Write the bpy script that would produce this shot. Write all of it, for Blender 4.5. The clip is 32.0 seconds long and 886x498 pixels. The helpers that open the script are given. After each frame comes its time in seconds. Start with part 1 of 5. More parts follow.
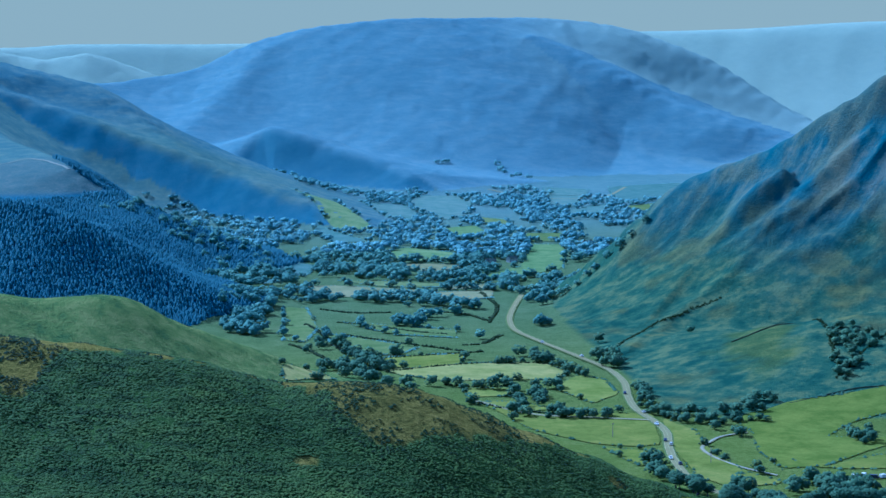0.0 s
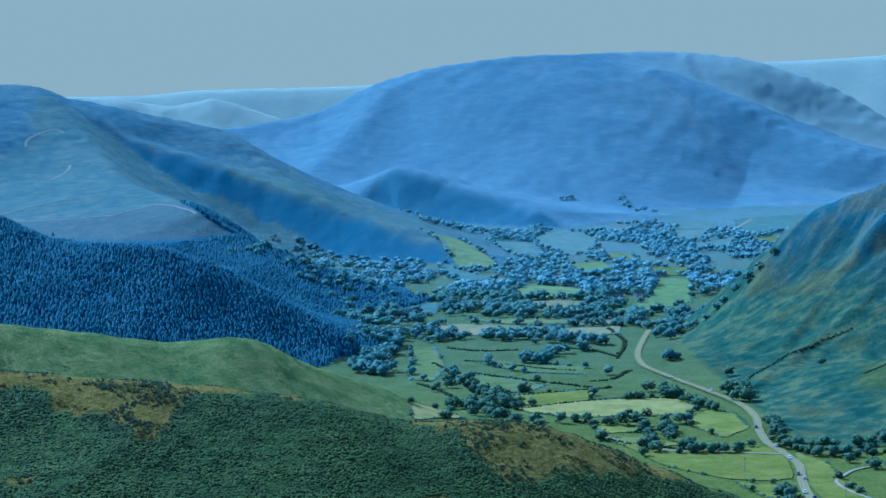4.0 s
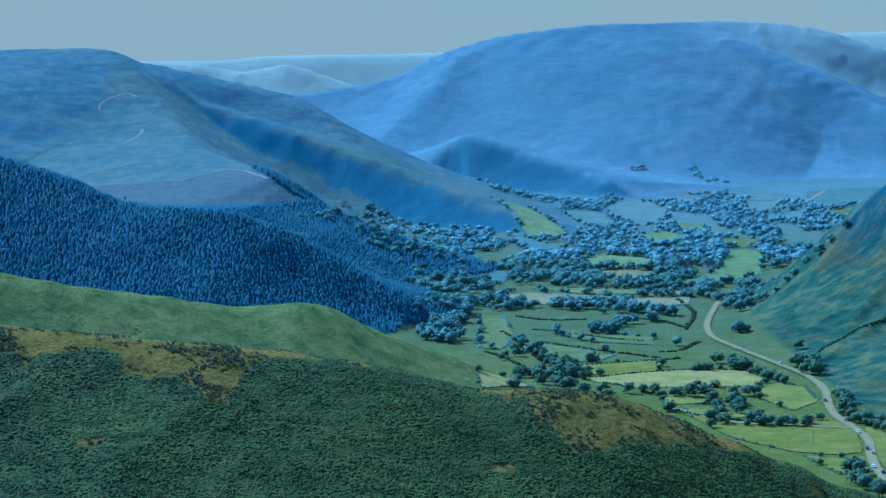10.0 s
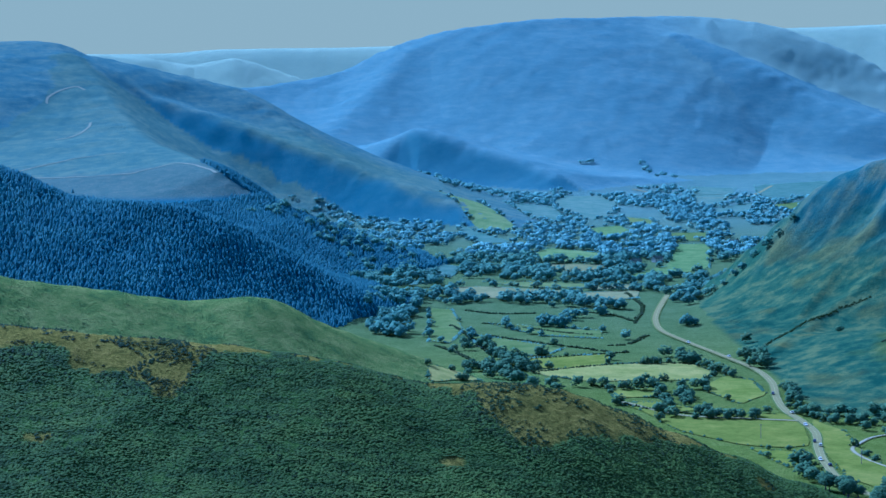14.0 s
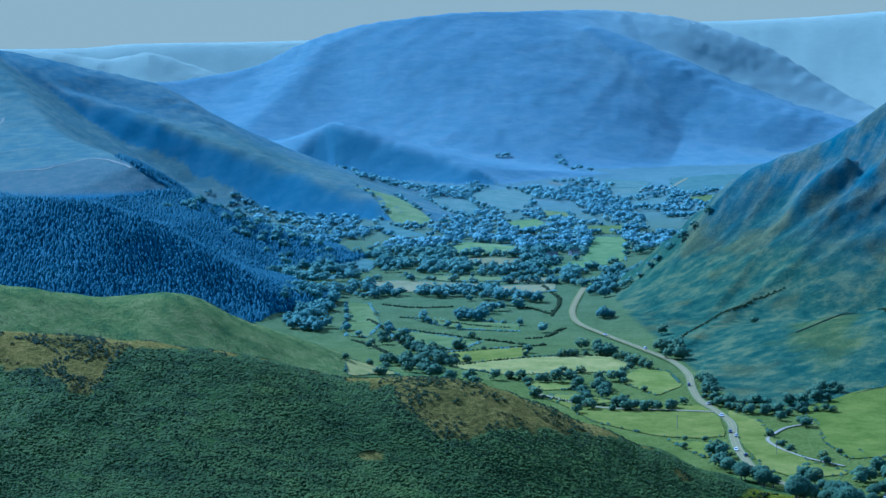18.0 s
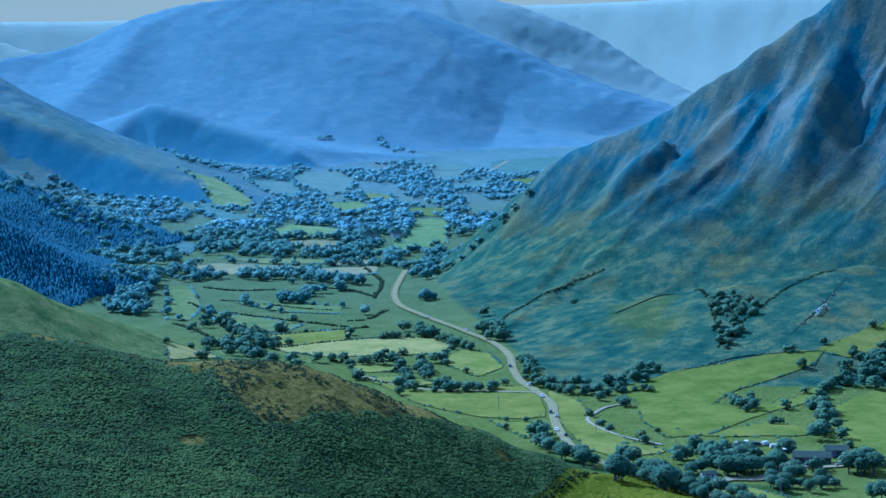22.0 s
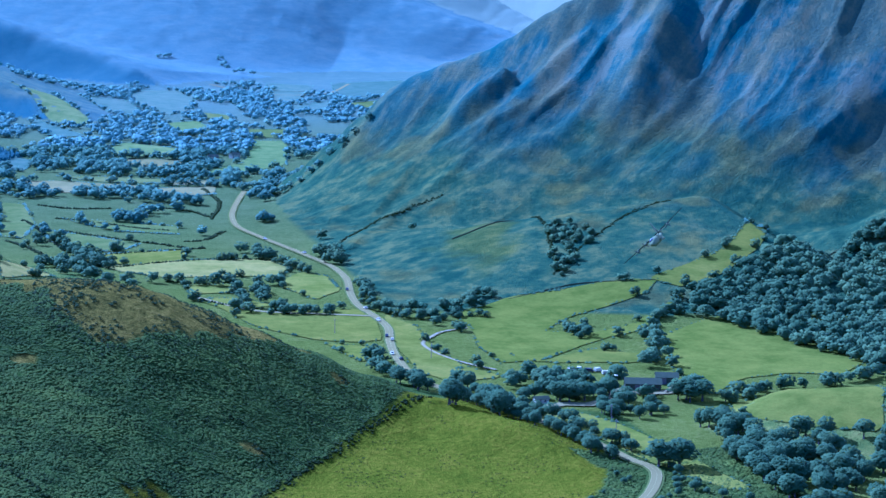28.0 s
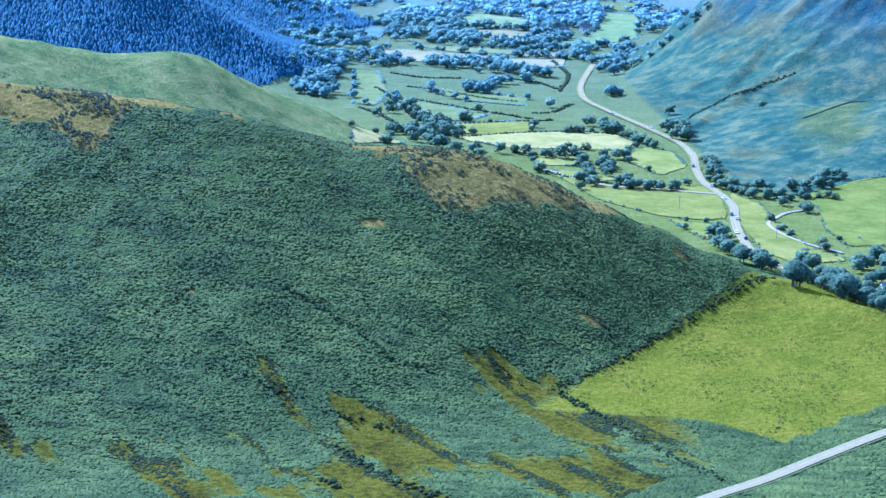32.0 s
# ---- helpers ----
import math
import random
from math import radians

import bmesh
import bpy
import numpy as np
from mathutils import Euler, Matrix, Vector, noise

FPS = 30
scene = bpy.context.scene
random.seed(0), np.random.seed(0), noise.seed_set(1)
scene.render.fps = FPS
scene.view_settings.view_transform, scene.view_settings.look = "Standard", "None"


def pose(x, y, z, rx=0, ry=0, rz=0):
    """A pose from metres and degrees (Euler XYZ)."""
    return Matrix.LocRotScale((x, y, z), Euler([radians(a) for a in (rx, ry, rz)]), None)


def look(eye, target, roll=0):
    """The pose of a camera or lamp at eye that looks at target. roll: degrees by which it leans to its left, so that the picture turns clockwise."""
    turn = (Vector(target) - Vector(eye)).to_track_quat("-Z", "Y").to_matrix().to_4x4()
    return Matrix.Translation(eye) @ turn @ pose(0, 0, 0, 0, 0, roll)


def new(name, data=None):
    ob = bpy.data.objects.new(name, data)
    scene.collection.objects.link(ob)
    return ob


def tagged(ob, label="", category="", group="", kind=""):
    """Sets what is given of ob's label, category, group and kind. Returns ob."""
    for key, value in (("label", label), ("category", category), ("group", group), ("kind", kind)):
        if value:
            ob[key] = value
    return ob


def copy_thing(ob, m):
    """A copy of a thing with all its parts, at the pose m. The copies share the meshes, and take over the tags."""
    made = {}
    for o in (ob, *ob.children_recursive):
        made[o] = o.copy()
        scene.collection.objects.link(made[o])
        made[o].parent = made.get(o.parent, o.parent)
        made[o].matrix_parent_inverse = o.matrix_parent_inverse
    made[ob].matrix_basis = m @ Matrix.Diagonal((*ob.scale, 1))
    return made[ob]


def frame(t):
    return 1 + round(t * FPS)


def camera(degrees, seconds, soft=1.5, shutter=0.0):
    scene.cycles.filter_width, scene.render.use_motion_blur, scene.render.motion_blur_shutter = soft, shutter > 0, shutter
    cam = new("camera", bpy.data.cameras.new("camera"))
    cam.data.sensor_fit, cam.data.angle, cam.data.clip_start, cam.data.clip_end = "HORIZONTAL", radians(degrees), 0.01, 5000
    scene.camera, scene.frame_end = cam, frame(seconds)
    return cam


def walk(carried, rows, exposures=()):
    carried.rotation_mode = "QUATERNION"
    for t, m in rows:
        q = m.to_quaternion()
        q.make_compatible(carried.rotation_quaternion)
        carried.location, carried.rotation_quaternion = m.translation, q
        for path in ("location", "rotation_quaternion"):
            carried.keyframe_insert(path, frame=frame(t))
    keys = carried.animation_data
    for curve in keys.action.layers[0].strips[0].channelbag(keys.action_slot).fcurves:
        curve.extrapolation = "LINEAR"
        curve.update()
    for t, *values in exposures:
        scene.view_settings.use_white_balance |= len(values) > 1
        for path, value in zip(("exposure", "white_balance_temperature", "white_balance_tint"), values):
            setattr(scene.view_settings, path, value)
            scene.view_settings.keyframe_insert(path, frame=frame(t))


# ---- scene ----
EYE_HEIGHT = 215.0
cam = camera(25.70, 32.0)
# seconds, bearing, tilt and lean in degrees: the camera stands on the hillside and turns after the aircraft
TURNS = [
    (0, 5.867, -5.461, 0.18), (0.5, 4.043, -5.342, 0.01), (1, 3.023, -5.090, -1.01), (1.5, 2.764, -4.579, -1.26), (2, 2.529, -4.760, -1.00),
    (2.5, 2.037, -5.530, -0.84), (4.5, 2.058, -4.092, -1.57), (5, 0.756, -4.774, -1.33), (5.5, 0.740, -5.191, -0.81), (6, 0.502, -5.058, -0.70),
    (6.5, 0.290, -5.151, -1.17), (7, 0.151, -5.167, -1.40), (7.5, -0.026, -5.092, -1.04), (8, -0.051, -5.117, -1.23), (8.5, -0.042, -5.197, -1.22),
    (9, -0.064, -5.200, -1.19), (9.5, -0.025, -5.212, -0.95), (10, 0.086, -5.223, -0.76), (10.5, 0.169, -5.221, -0.91), (11, 0.359, -5.258, -0.95),
    (11.5, 0.550, -5.419, -1.10), (12, 0.740, -5.360, -0.31), (12.5, 0.897, -5.427, -0.18), (13, 1.108, -5.371, -0.44), (13.5, 1.351, -5.383, -0.44),
    (14, 1.583, -5.420, -0.61), (14.5, 1.800, -5.414, -0.45), (16.5, 2.919, -5.469, -0.84), (17, 3.266, -5.528, -0.95), (17.5, 3.567, -5.540, -0.90),
    (18, 4.038, -5.625, -0.73), (18.5, 4.948, -5.657, -0.43), (19, 5.504, -5.713, -0.23), (19.5, 5.976, -5.823, -0.34), (20, 6.601, -5.869, -0.29),
    (20.5, 7.386, -5.964, -0.09), (21, 7.985, -6.061, -0.28), (21.5, 8.547, -6.178, -0.30), (22, 9.306, -6.191, -0.30), (22.5, 10.127, -6.260, -0.27),
    (23, 10.927, -6.540, -0.40), (23.5, 11.515, -6.616, -0.25), (24, 12.179, -6.687, -0.32), (24.5, 12.809, -6.747, -0.04), (25, 13.531, -6.883, 0.13),
    (25.5, 14.082, -6.967, 0.57), (27.5, 14.792, -7.965, 1.36), (28, 14.128, -8.391, 1.44), (28.5, 13.718, -8.613, 1.57), (29, 12.995, -8.988, 1.74),
    (29.5, 12.100, -9.506, 1.82), (30, 11.011, -9.895, 1.91), (30.5, 9.467, -10.471, 1.88), (31, 8.298, -11.005, 1.75), (31.5, 6.110, -11.613, 1.77),
    (32, 3.925, -12.376, 1.65),
]


def heading(bearing, tilt):
    a, e = radians(bearing), radians(tilt)
    return Vector((math.sin(a) * math.cos(e), math.cos(a) * math.cos(e), math.sin(e)))


EYE = Vector((0, 0, EYE_HEIGHT))
walk(cam, [(t, look(EYE, EYE + 1000 * heading(a, e), r)) for t, a, e, r in TURNS],
     exposures=[(0, 1.24, 3292, 25), (19, 1.28, 3292, 26), (23, 1.4, 3298, 30), (25, 1.54, 3330, 34), (28, 1.6, 3345, 39), (30, 1.82, 3365, 41), (31, 2.15, 3420, 44), (32, 2.42, 3525, 47)])

# ---- daylight ----
SUN_BEARING, SUN_HEIGHT = -43.0, 37.0
world = bpy.data.worlds.new("sky")
scene.world = world
world.use_nodes = True
wn, wl = world.node_tree.nodes, world.node_tree.links
sky = wn.new("ShaderNodeTexSky")
sky.sky_type, sky.sun_disc = "NISHITA", False
sky.sun_elevation, sky.sun_rotation = radians(SUN_HEIGHT), radians(-SUN_BEARING)
sky.altitude, sky.air_density, sky.dust_density, sky.ozone_density = 450, 1.0, 2.3, 0.3
# summer haze: a pale cream veil that thins out from the horizon upwards
up = wn.new("ShaderNodeSeparateXYZ")
wl.new(wn.new("ShaderNodeTexCoord").outputs["Generated"], up.inputs[0])
thin = wn.new("ShaderNodeMapRange")
thin.interpolation_type = "SMOOTHSTEP"
thin.inputs["From Min"].default_value, thin.inputs["From Max"].default_value = 0.05, 0.24
thin.inputs["To Min"].default_value, thin.inputs["To Max"].default_value = 1.0, 0.0
wl.new(up.outputs["Z"], thin.inputs["Value"])
veil = wn.new("ShaderNodeMix")
veil.data_type = "RGBA"
veil.inputs[7].default_value = (2.55, 2.15, 0.77, 1)
wl.new(thin.outputs[0], veil.inputs[0])
wl.new(sky.outputs[0], veil.inputs[6])
wl.new(veil.outputs[2], wn["Background"].inputs[0])
wn["Background"].inputs[1].default_value = 0.078
sun = bpy.data.lights.new("sun", "SUN")
sun.energy, sun.angle, sun.color = 3.3, radians(0.6), (1.0, 0.95, 0.86)
sun_ob = new("sun", sun)
sun_ob.matrix_world = look(EYE + 2000 * heading(SUN_BEARING, SUN_HEIGHT), EYE)


# ---- materials ----
class Shade:
    """A node material in the making."""

    def __init__(self, name, rough=0.9, gloss=0.2):
        self.m = bpy.data.materials.new(name)
        self.m.use_nodes = True
        self.t = self.m.node_tree
        self.b = self.t.nodes["Principled BSDF"]
        self.b.inputs["Roughness"].default_value = rough
        self.b.inputs["Specular IOR Level"].default_value = gloss

    def node(self, kind, **values):
        n = self.t.nodes.new(kind)
        for key, value in values.items():
            n.inputs[key.replace("_", " ")].default_value = value
        return n

    def link(self, a, b):
        self.t.links.new(a, b)

    def place(self):
        return self.node("ShaderNodeTexCoord").outputs["Object"]

    def noise(self, scale, detail=4.0, rough=0.6, stretch=None):
        n = self.node("ShaderNodeTexNoise", Scale=scale, Detail=detail, Roughness=rough)
        co = self.place()
        if stretch:
            mp = self.node("ShaderNodeMapping")
            mp.inputs["Scale"].default_value = stretch
            self.link(co, mp.inputs[0])
            co = mp.outputs[0]
        self.link(co, n.inputs["Vector"])
        return n.outputs["Fac"]

    def streaks(self, turn, wide, long):
        """Noise drawn out along one bearing of the plan."""
        mp = self.node("ShaderNodeMapping")
        mp.vector_type = "TEXTURE"
        mp.inputs["Rotation"].default_value = (0, 0, radians(turn))
        mp.inputs["Scale"].default_value = (wide, long, long)
        self.link(self.place(), mp.inputs[0])
        n = self.node("ShaderNodeTexNoise", Scale=1.0, Detail=6.0, Roughness=0.65)
        self.link(mp.outputs[0], n.inputs["Vector"])
        return n.outputs["Fac"]

    def ramp(self, fac, stops):
        n = self.node("ShaderNodeValToRGB")
        e = n.color_ramp.elements
        while len(e) < len(stops):
            e.new(0.5)
        for el, (p, c) in zip(e, stops):
            el.position, el.color = p, (*c, 1)
        self.link(fac, n.inputs[0])
        return n.outputs[0]

    def mix(self, fac, a, b, kind="MIX"):
        n = self.t.nodes.new("ShaderNodeMix")
        n.data_type, n.blend_type = "RGBA", kind
        for value, socket in ((fac, n.inputs[0]), (a, n.inputs[6]), (b, n.inputs[7])):
            if isinstance(value, (int, float)):
                socket.default_value = value
            elif isinstance(value, tuple):
                socket.default_value = (*value, 1)
            else:
                self.link(value, socket)
        return n.outputs[2]

    def math(self, kind, a, b=0.0):
        n = self.t.nodes.new("ShaderNodeMath")
        n.operation = kind
        for value, socket in ((a, n.inputs[0]), (b, n.inputs[1])):
            if isinstance(value, (int, float)):
                socket.default_value = value
            else:
                self.link(value, socket)
        return n.outputs[0]

    def attribute(self, name):
        n = self.t.nodes.new("ShaderNodeAttribute")
        n.attribute_name = name
        return n.outputs["Fac"]

    def random(self):
        return self.t.nodes.new("ShaderNodeObjectInfo").outputs["Random"]

    def island(self):
        return self.t.nodes.new("ShaderNodeNewGeometry").outputs["Random Per Island"]

    def bump(self, height, strength=0.5, distance=1.0):
        n = self.node("ShaderNodeBump", Strength=strength, Distance=distance)
        self.link(height, n.inputs["Height"])
        self.link(n.outputs[0], self.b.inputs["Normal"])

    def colour(self, c):
        if isinstance(c, tuple):
            self.b.inputs["Base Color"].default_value = (*c, 1)
        else:
            self.link(c, self.b.inputs["Base Color"])
        return self


def ground_material():
    s = Shade("hill_ground", 0.95, 0.0)
    big, mid, fine = s.noise(0.009, 5), s.noise(0.05, 5), s.noise(0.4, 4)
    grain = s.noise(1.6, 3)
    both = s.mix(0.5, big, mid)
    pasture = s.ramp(s.mix(0.5, mid, fine), [(0.3, (0.085, 0.10, 0.008)), (0.5, (0.125, 0.138, 0.012)), (0.68, (0.172, 0.172, 0.022))])
    # pasture farther off, with haze mixed into the green
    hazy_vale = s.ramp(s.mix(0.5, mid, fine), [(0.3, (0.08, 0.105, 0.022)), (0.5, (0.108, 0.132, 0.03)), (0.68, (0.14, 0.155, 0.042))])
    down = s.ramp(s.mix(0.5, both, s.noise(0.09, 6, 0.7)), [(0.42, (0.085, 0.118, 0.02)), (0.5, (0.138, 0.16, 0.022)), (0.58, (0.2, 0.2, 0.032))])
    # distant hills: aerial haze is put into these three cover colours
    hazy_moor = s.ramp(s.mix(0.6, both, s.noise(0.04, 9, 0.78, (1, 1, 3))), [(0.43, (0.09, 0.138, 0.1)), (0.5, (0.12, 0.165, 0.105)), (0.57, (0.165, 0.196, 0.11))])
    hazy_fell = s.ramp(s.mix(0.3, s.noise(0.03, 9, 0.78, (1, 1, 4)), s.noise(0.008, 6, 0.7, (1, 1, 2))), [(0.39, (0.14, 0.195, 0.135)), (0.5, (0.165, 0.218, 0.145)), (0.6, (0.195, 0.24, 0.152))])
    hazy_range = s.ramp(both, [(0.3, (0.31, 0.335, 0.155)), (0.7, (0.36, 0.375, 0.17))])
    bracken = s.ramp(fine, [(0.3, (0.045, 0.068, 0.008)), (0.5, (0.07, 0.095, 0.012)), (0.72, (0.10, 0.125, 0.018))])
    lean = s.streaks(-48, 14, 95)
    # the slope green is pulled part of the way to blue for haze
    slope = s.ramp(s.mix(0.5, s.mix(0.4, both, lean), s.noise(0.07, 6, 0.7, (1, 1, 0.3))), [(0.43, (0.034, 0.067, 0.027)), (0.5, (0.057, 0.095, 0.032)), (0.57, (0.124, 0.14, 0.036))])
    # upper crag rock, with the blue of its shade and haze in the colour
    rock = s.ramp(s.mix(0.6, s.noise(0.09, 9, 0.75, (1, 1, 0.6)), lean), [(0.43, (0.046, 0.1, 0.076)), (0.5, (0.078, 0.13, 0.082)), (0.57, (0.155, 0.17, 0.088))])
    # darker heather tone that paints the shade of the steep distant flanks
    flank_shade = s.ramp(s.mix(0.5, both, s.noise(0.04, 8, 0.75)), [(0.38, (0.065, 0.12, 0.1)), (0.5, (0.08, 0.138, 0.108)), (0.62, (0.10, 0.155, 0.115))])
    straw = s.ramp(s.mix(0.5, mid, fine), [(0.32, (0.075, 0.085, 0.0)), (0.5, (0.115, 0.115, 0.0)), (0.66, (0.165, 0.142, 0.002))])
    brown = s.ramp(s.mix(0.5, mid, fine), [(0.32, (0.075, 0.066, 0.008)), (0.5, (0.165, 0.124, 0.012)), (0.68, (0.25, 0.178, 0.02))])
    # conifer litter, matched to the haze-tinted needle colour
    litter = s.mix(fine, (0.05, 0.11, 0.10), (0.07, 0.135, 0.12))
    cleared = s.ramp(s.mix(0.5, fine, s.noise(0.06, 6, 0.7, (1, 1, 3))), [(0.34, (0.08, 0.115, 0.07)), (0.5, (0.115, 0.14, 0.078)), (0.64, (0.165, 0.17, 0.09))])
    marsh = s.ramp(s.mix(0.5, mid, fine), [(0.36, (0.03, 0.027, 0.003)), (0.5, (0.075, 0.068, 0.001)), (0.64, (0.11, 0.094, 0.002))])
    # upper slope heath, made bluer to carry haze and shadow
    heath = s.ramp(s.mix(0.55, s.mix(0.5, s.noise(0.1, 8, 0.75), mid), lean), [(0.43, (0.036, 0.07, 0.05)), (0.5, (0.06, 0.098, 0.06)), (0.57, (0.125, 0.145, 0.066))])
    c = pasture
    for name, cover in (("hazy_vale", hazy_vale), ("down", down), ("hazy_moor", hazy_moor), ("hazy_fell", hazy_fell), ("range", hazy_range), ("cleared", cleared), ("litter", litter),
                        ("slope", slope), ("heath", heath), ("rock", rock), ("flank_shade", flank_shade), ("straw", straw), ("marsh", marsh), ("bracken", bracken), ("brown", brown)):
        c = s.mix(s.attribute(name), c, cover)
    c = s.mix(0.35, c, s.ramp(grain, [(0.3, (0.4, 0.4, 0.4)), (0.7, (1.0, 1.0, 1.0))]), "MULTIPLY")
    s.colour(c)
    s.bump(s.mix(0.25, fine, grain), 0.8, 2.4)
    return s.m

# ---- the ground: one sheet out to the skyline ----
SPURS = []


def spur(name, crest, *form):
    """A ridge: its crest line, and front, back, rib, size, lean, top, blend and how long its flanks run straight."""
    SPURS.append((name, crest, *(form if len(form) == 8 else (*form, 1))))


spur("near_hill", [(-265, 860, 111.2), (-200, 862, 102.1), (-149, 857, 96.9), (-78, 856, 89.3), (-23, 850, 81.5), (14, 850, 70.9), (42, 849, 71.6), (74, 852, 67.8), (102, 854, 56.7), (153, 856, 34), (205, 843, 12.1), (233, 799, 10.6), (247, 763, 3.6), (253, 730, -4.2), (249, 705, -13.7)], 0.34, 0.36, 2, 60, 0.3, 14, 8)
spur("green_ridge", [(-315, 1137, 105.1), (-265, 1150, 97), (-217, 1160, 86.2), (-172, 1177, 77.9), (-126, 1193, 68.7), (-88, 1197, 70.4), (-67, 1208, 64.8), (-47, 1219, 51.3), (-15, 1230, 37.3), (14, 1240, 24.8), (36, 1259, 9.7)], 0.38, 0.45, 2, 60, 0.3, 14, 8)
spur("forest_spur", [(-476, 1726, 169.6), (-383, 1687, 140.2), (-322, 1669, 122.8), (-272, 1658, 100.1), (-238, 1653, 96.1), (-203, 1648, 95.6), (-169, 1641, 90.4), (-121, 1636, 72.5), (-92, 1627, 55.6), (-54, 1614, 33.2), (-31, 1605, 19.3), (-14, 1595, 4.2), (-3, 1590, -18.8)], 0.42, 0.4, 2, 90, 0.3, 14, 8, 3)
spur("cleared_knoll", [(-473, 2922, 231), (-425, 2818, 197.6), (-373, 2674, 159.4), (-331, 2528, 132.9), (-294, 2402, 121.4), (-229, 2238, 109.6), (-193, 2121, 104.3), (-179, 2072, 101.3), (-152, 2059, 83.7), (-115, 2047, 66.1), (-80, 2038, 49.6)], 0.16, 0.7, 2, 90, 0.3, 14, 10, 3)
spur("left_mountain", [(-830, 2935, 252.3), (-670, 2976, 253.3), (-573, 3006, 256.8), (-522, 3015, 254.5), (-489, 3021, 246.4), (-461, 3035, 233), (-399, 3064, 218.3), (-347, 3070, 206.1), (-294, 3066, 193.1), (-238, 3041, 180.3), (-200, 2993, 160.5), (-163, 2936, 133.1), (-126, 2857, 106.7), (-103, 2798, 93.2)], 0.22, 0.5, 2, 110, 0.5, 14, 10, 4)
spur("far_mountain", [(-305, 3888, 168.4), (-254, 3942, 171.6), (-165, 3997, 183.8), (-117, 4028, 191.1), (-71, 4059, 206.7), (-12, 4080, 237.7), (60, 4100, 265.3), (131, 4098, 283.4), (214, 4094, 295.3), (320, 4098, 305.9), (442, 4126, 308.6), (603, 4258, 312.9), (709, 4292, 310.9), (797, 4286, 300.6), (871, 4272, 285.2), (952, 4234, 253.3), (1008, 4201, 228.1), (1058, 4147, 191), (1104, 4083, 148.8), (1149, 4019, 113.6), (1180, 3958, 88.9), (1223, 3861, 53.3)], 0.4, 0.6, 3, 160, 0.6, 24, 20, 4)
spur("far_shoulder", [(-122, 3448, 53.8), (-96, 3599, 93.4), (-56, 3750, 131.3), (-6, 3900, 183.7), (47, 4020, 234.4)], 0.5, 0.4, 3, 150, 0.3, 25, 25, 3)
spur("distant_fell", [(-847, 4297, 251.7), (-543, 4346, 237), (-431, 4359, 218), (-343, 4367, 234.2), (-255, 4373, 207.9), (-180, 4376, 179.6)], 0.45, 0.45, 3, 110, 0.3, 40, 12)
spur("distant_range", [(-1540, 4504, 268.5), (-657, 4714, 249), (-386, 4744, 258.3), (27, 4760, 261.6), (708, 4707, 287.9), (1153, 4618, 298.5), (1484, 4523, 316.9), (2167, 4238, 326.9)], 0.6, 0.3, 2, 110, 0.3, 60, 12)
spur("crag_hill", [(250, 1747, -29.5), (293, 1720, 20.5), (347, 1685, 76.4), (373, 1669, 107.5), (419, 1648, 127.5), (463, 1625, 150.2), (486, 1619, 167.4), (513, 1610, 184.3), (579, 1598, 230.3), (652, 1592, 279.8), (729, 1591, 317), (899, 1559, 350.1)], 0.72, 0.6, 13, 80, 1.2, 8, 8)
spur("crag_rib", [(268, 1336, 9), (322, 1448, 15.9), (375, 1484, 44.5), (425, 1534, 78.5), (458, 1551, 112.4), (490, 1562, 140.3), (516, 1569, 161.7)], 1.1, 0.5, 3, 60, 0.2, 5, 6)
spur("crag_rib_low", [(299, 1444, 10), (338, 1501, 33.7), (371, 1547, 58.5), (397, 1558, 85.7), (415, 1565, 108.7), (444, 1575, 128.7)], 1.1, 0.5, 3, 60, 0.2, 5, 6)
spur("crag_rib_east", [(470, 1447, 32.6), (490, 1461, 62.1), (508, 1480, 91.8), (529, 1493, 124.9), (554, 1516, 162.9), (582, 1546, 194.8), (602, 1572, 213.6)], 0.85, 0.6, 7, 34, 0.3, 8, 8)
spur("wood_spur", [(484, 1250, -30.4), (523, 1266, -15.7), (563, 1271, 7.5), (595, 1267, 26), (636, 1247, 44.4), (769, 1229, 119.2)], 0.45, 0.45, 3, 80, 0.3, 20, 14)
spur("low_knoll", [(357, 848, -14.5), (367, 833, 14.9), (389, 817, 19.5), (418, 808, 21.9), (479, 797, 22.2)], 0.2, 0.3, 0, 60, 0, 20, 6)
spur("crag_apron", [(258, 1372, 8), (300, 1372, 17), (345, 1335, 26), (400, 1300, 38), (455, 1290, 46), (520, 1300, 52)], 0.05, 0.05, 0, 60, 0.3, 10, 6)
spur("far_knee", [(-39, 3300, 38.6), (-7, 3340, 68.1), (23, 3370, 90.9), (48, 3370, 105.3), (95, 3329, 95.4), (142, 3287, 77.2), (187, 3245, 65.2), (231, 3202, 53.5), (272, 3138, 34.2)], 0.8, 0.22, 2, 90, 0.3, 18, 14, 3)
spur("left_brow", [(-477, 2921, 226.9), (-435, 2918, 207.8), (-379, 2905, 181.2), (-292, 2865, 155), (-205, 2812, 127.3), (-155, 2786, 109.8), (-102, 2748, 93.8), (-32, 2690, 71.2), (21, 2620, 54.4), (79, 2549, 35.7), (121, 2487, 20.5), (163, 2414, 4.4), (179, 2388, -3.4)], 0.95, 0.3, 3, 110, 0.5, 18, 12, 3)
spur("far_brow", [(610, 4054, 264.6), (662, 4006, 241.7), (712, 3956, 216.9), (773, 3904, 187.9), (832, 3851, 148.3), (908, 3782, 120.9), (982, 3712, 92.3), (1024, 3659, 66.3), (1068, 3542, 30.1)], 0.62, 0.25, 3, 160, 0.6, 45, 25, 4)


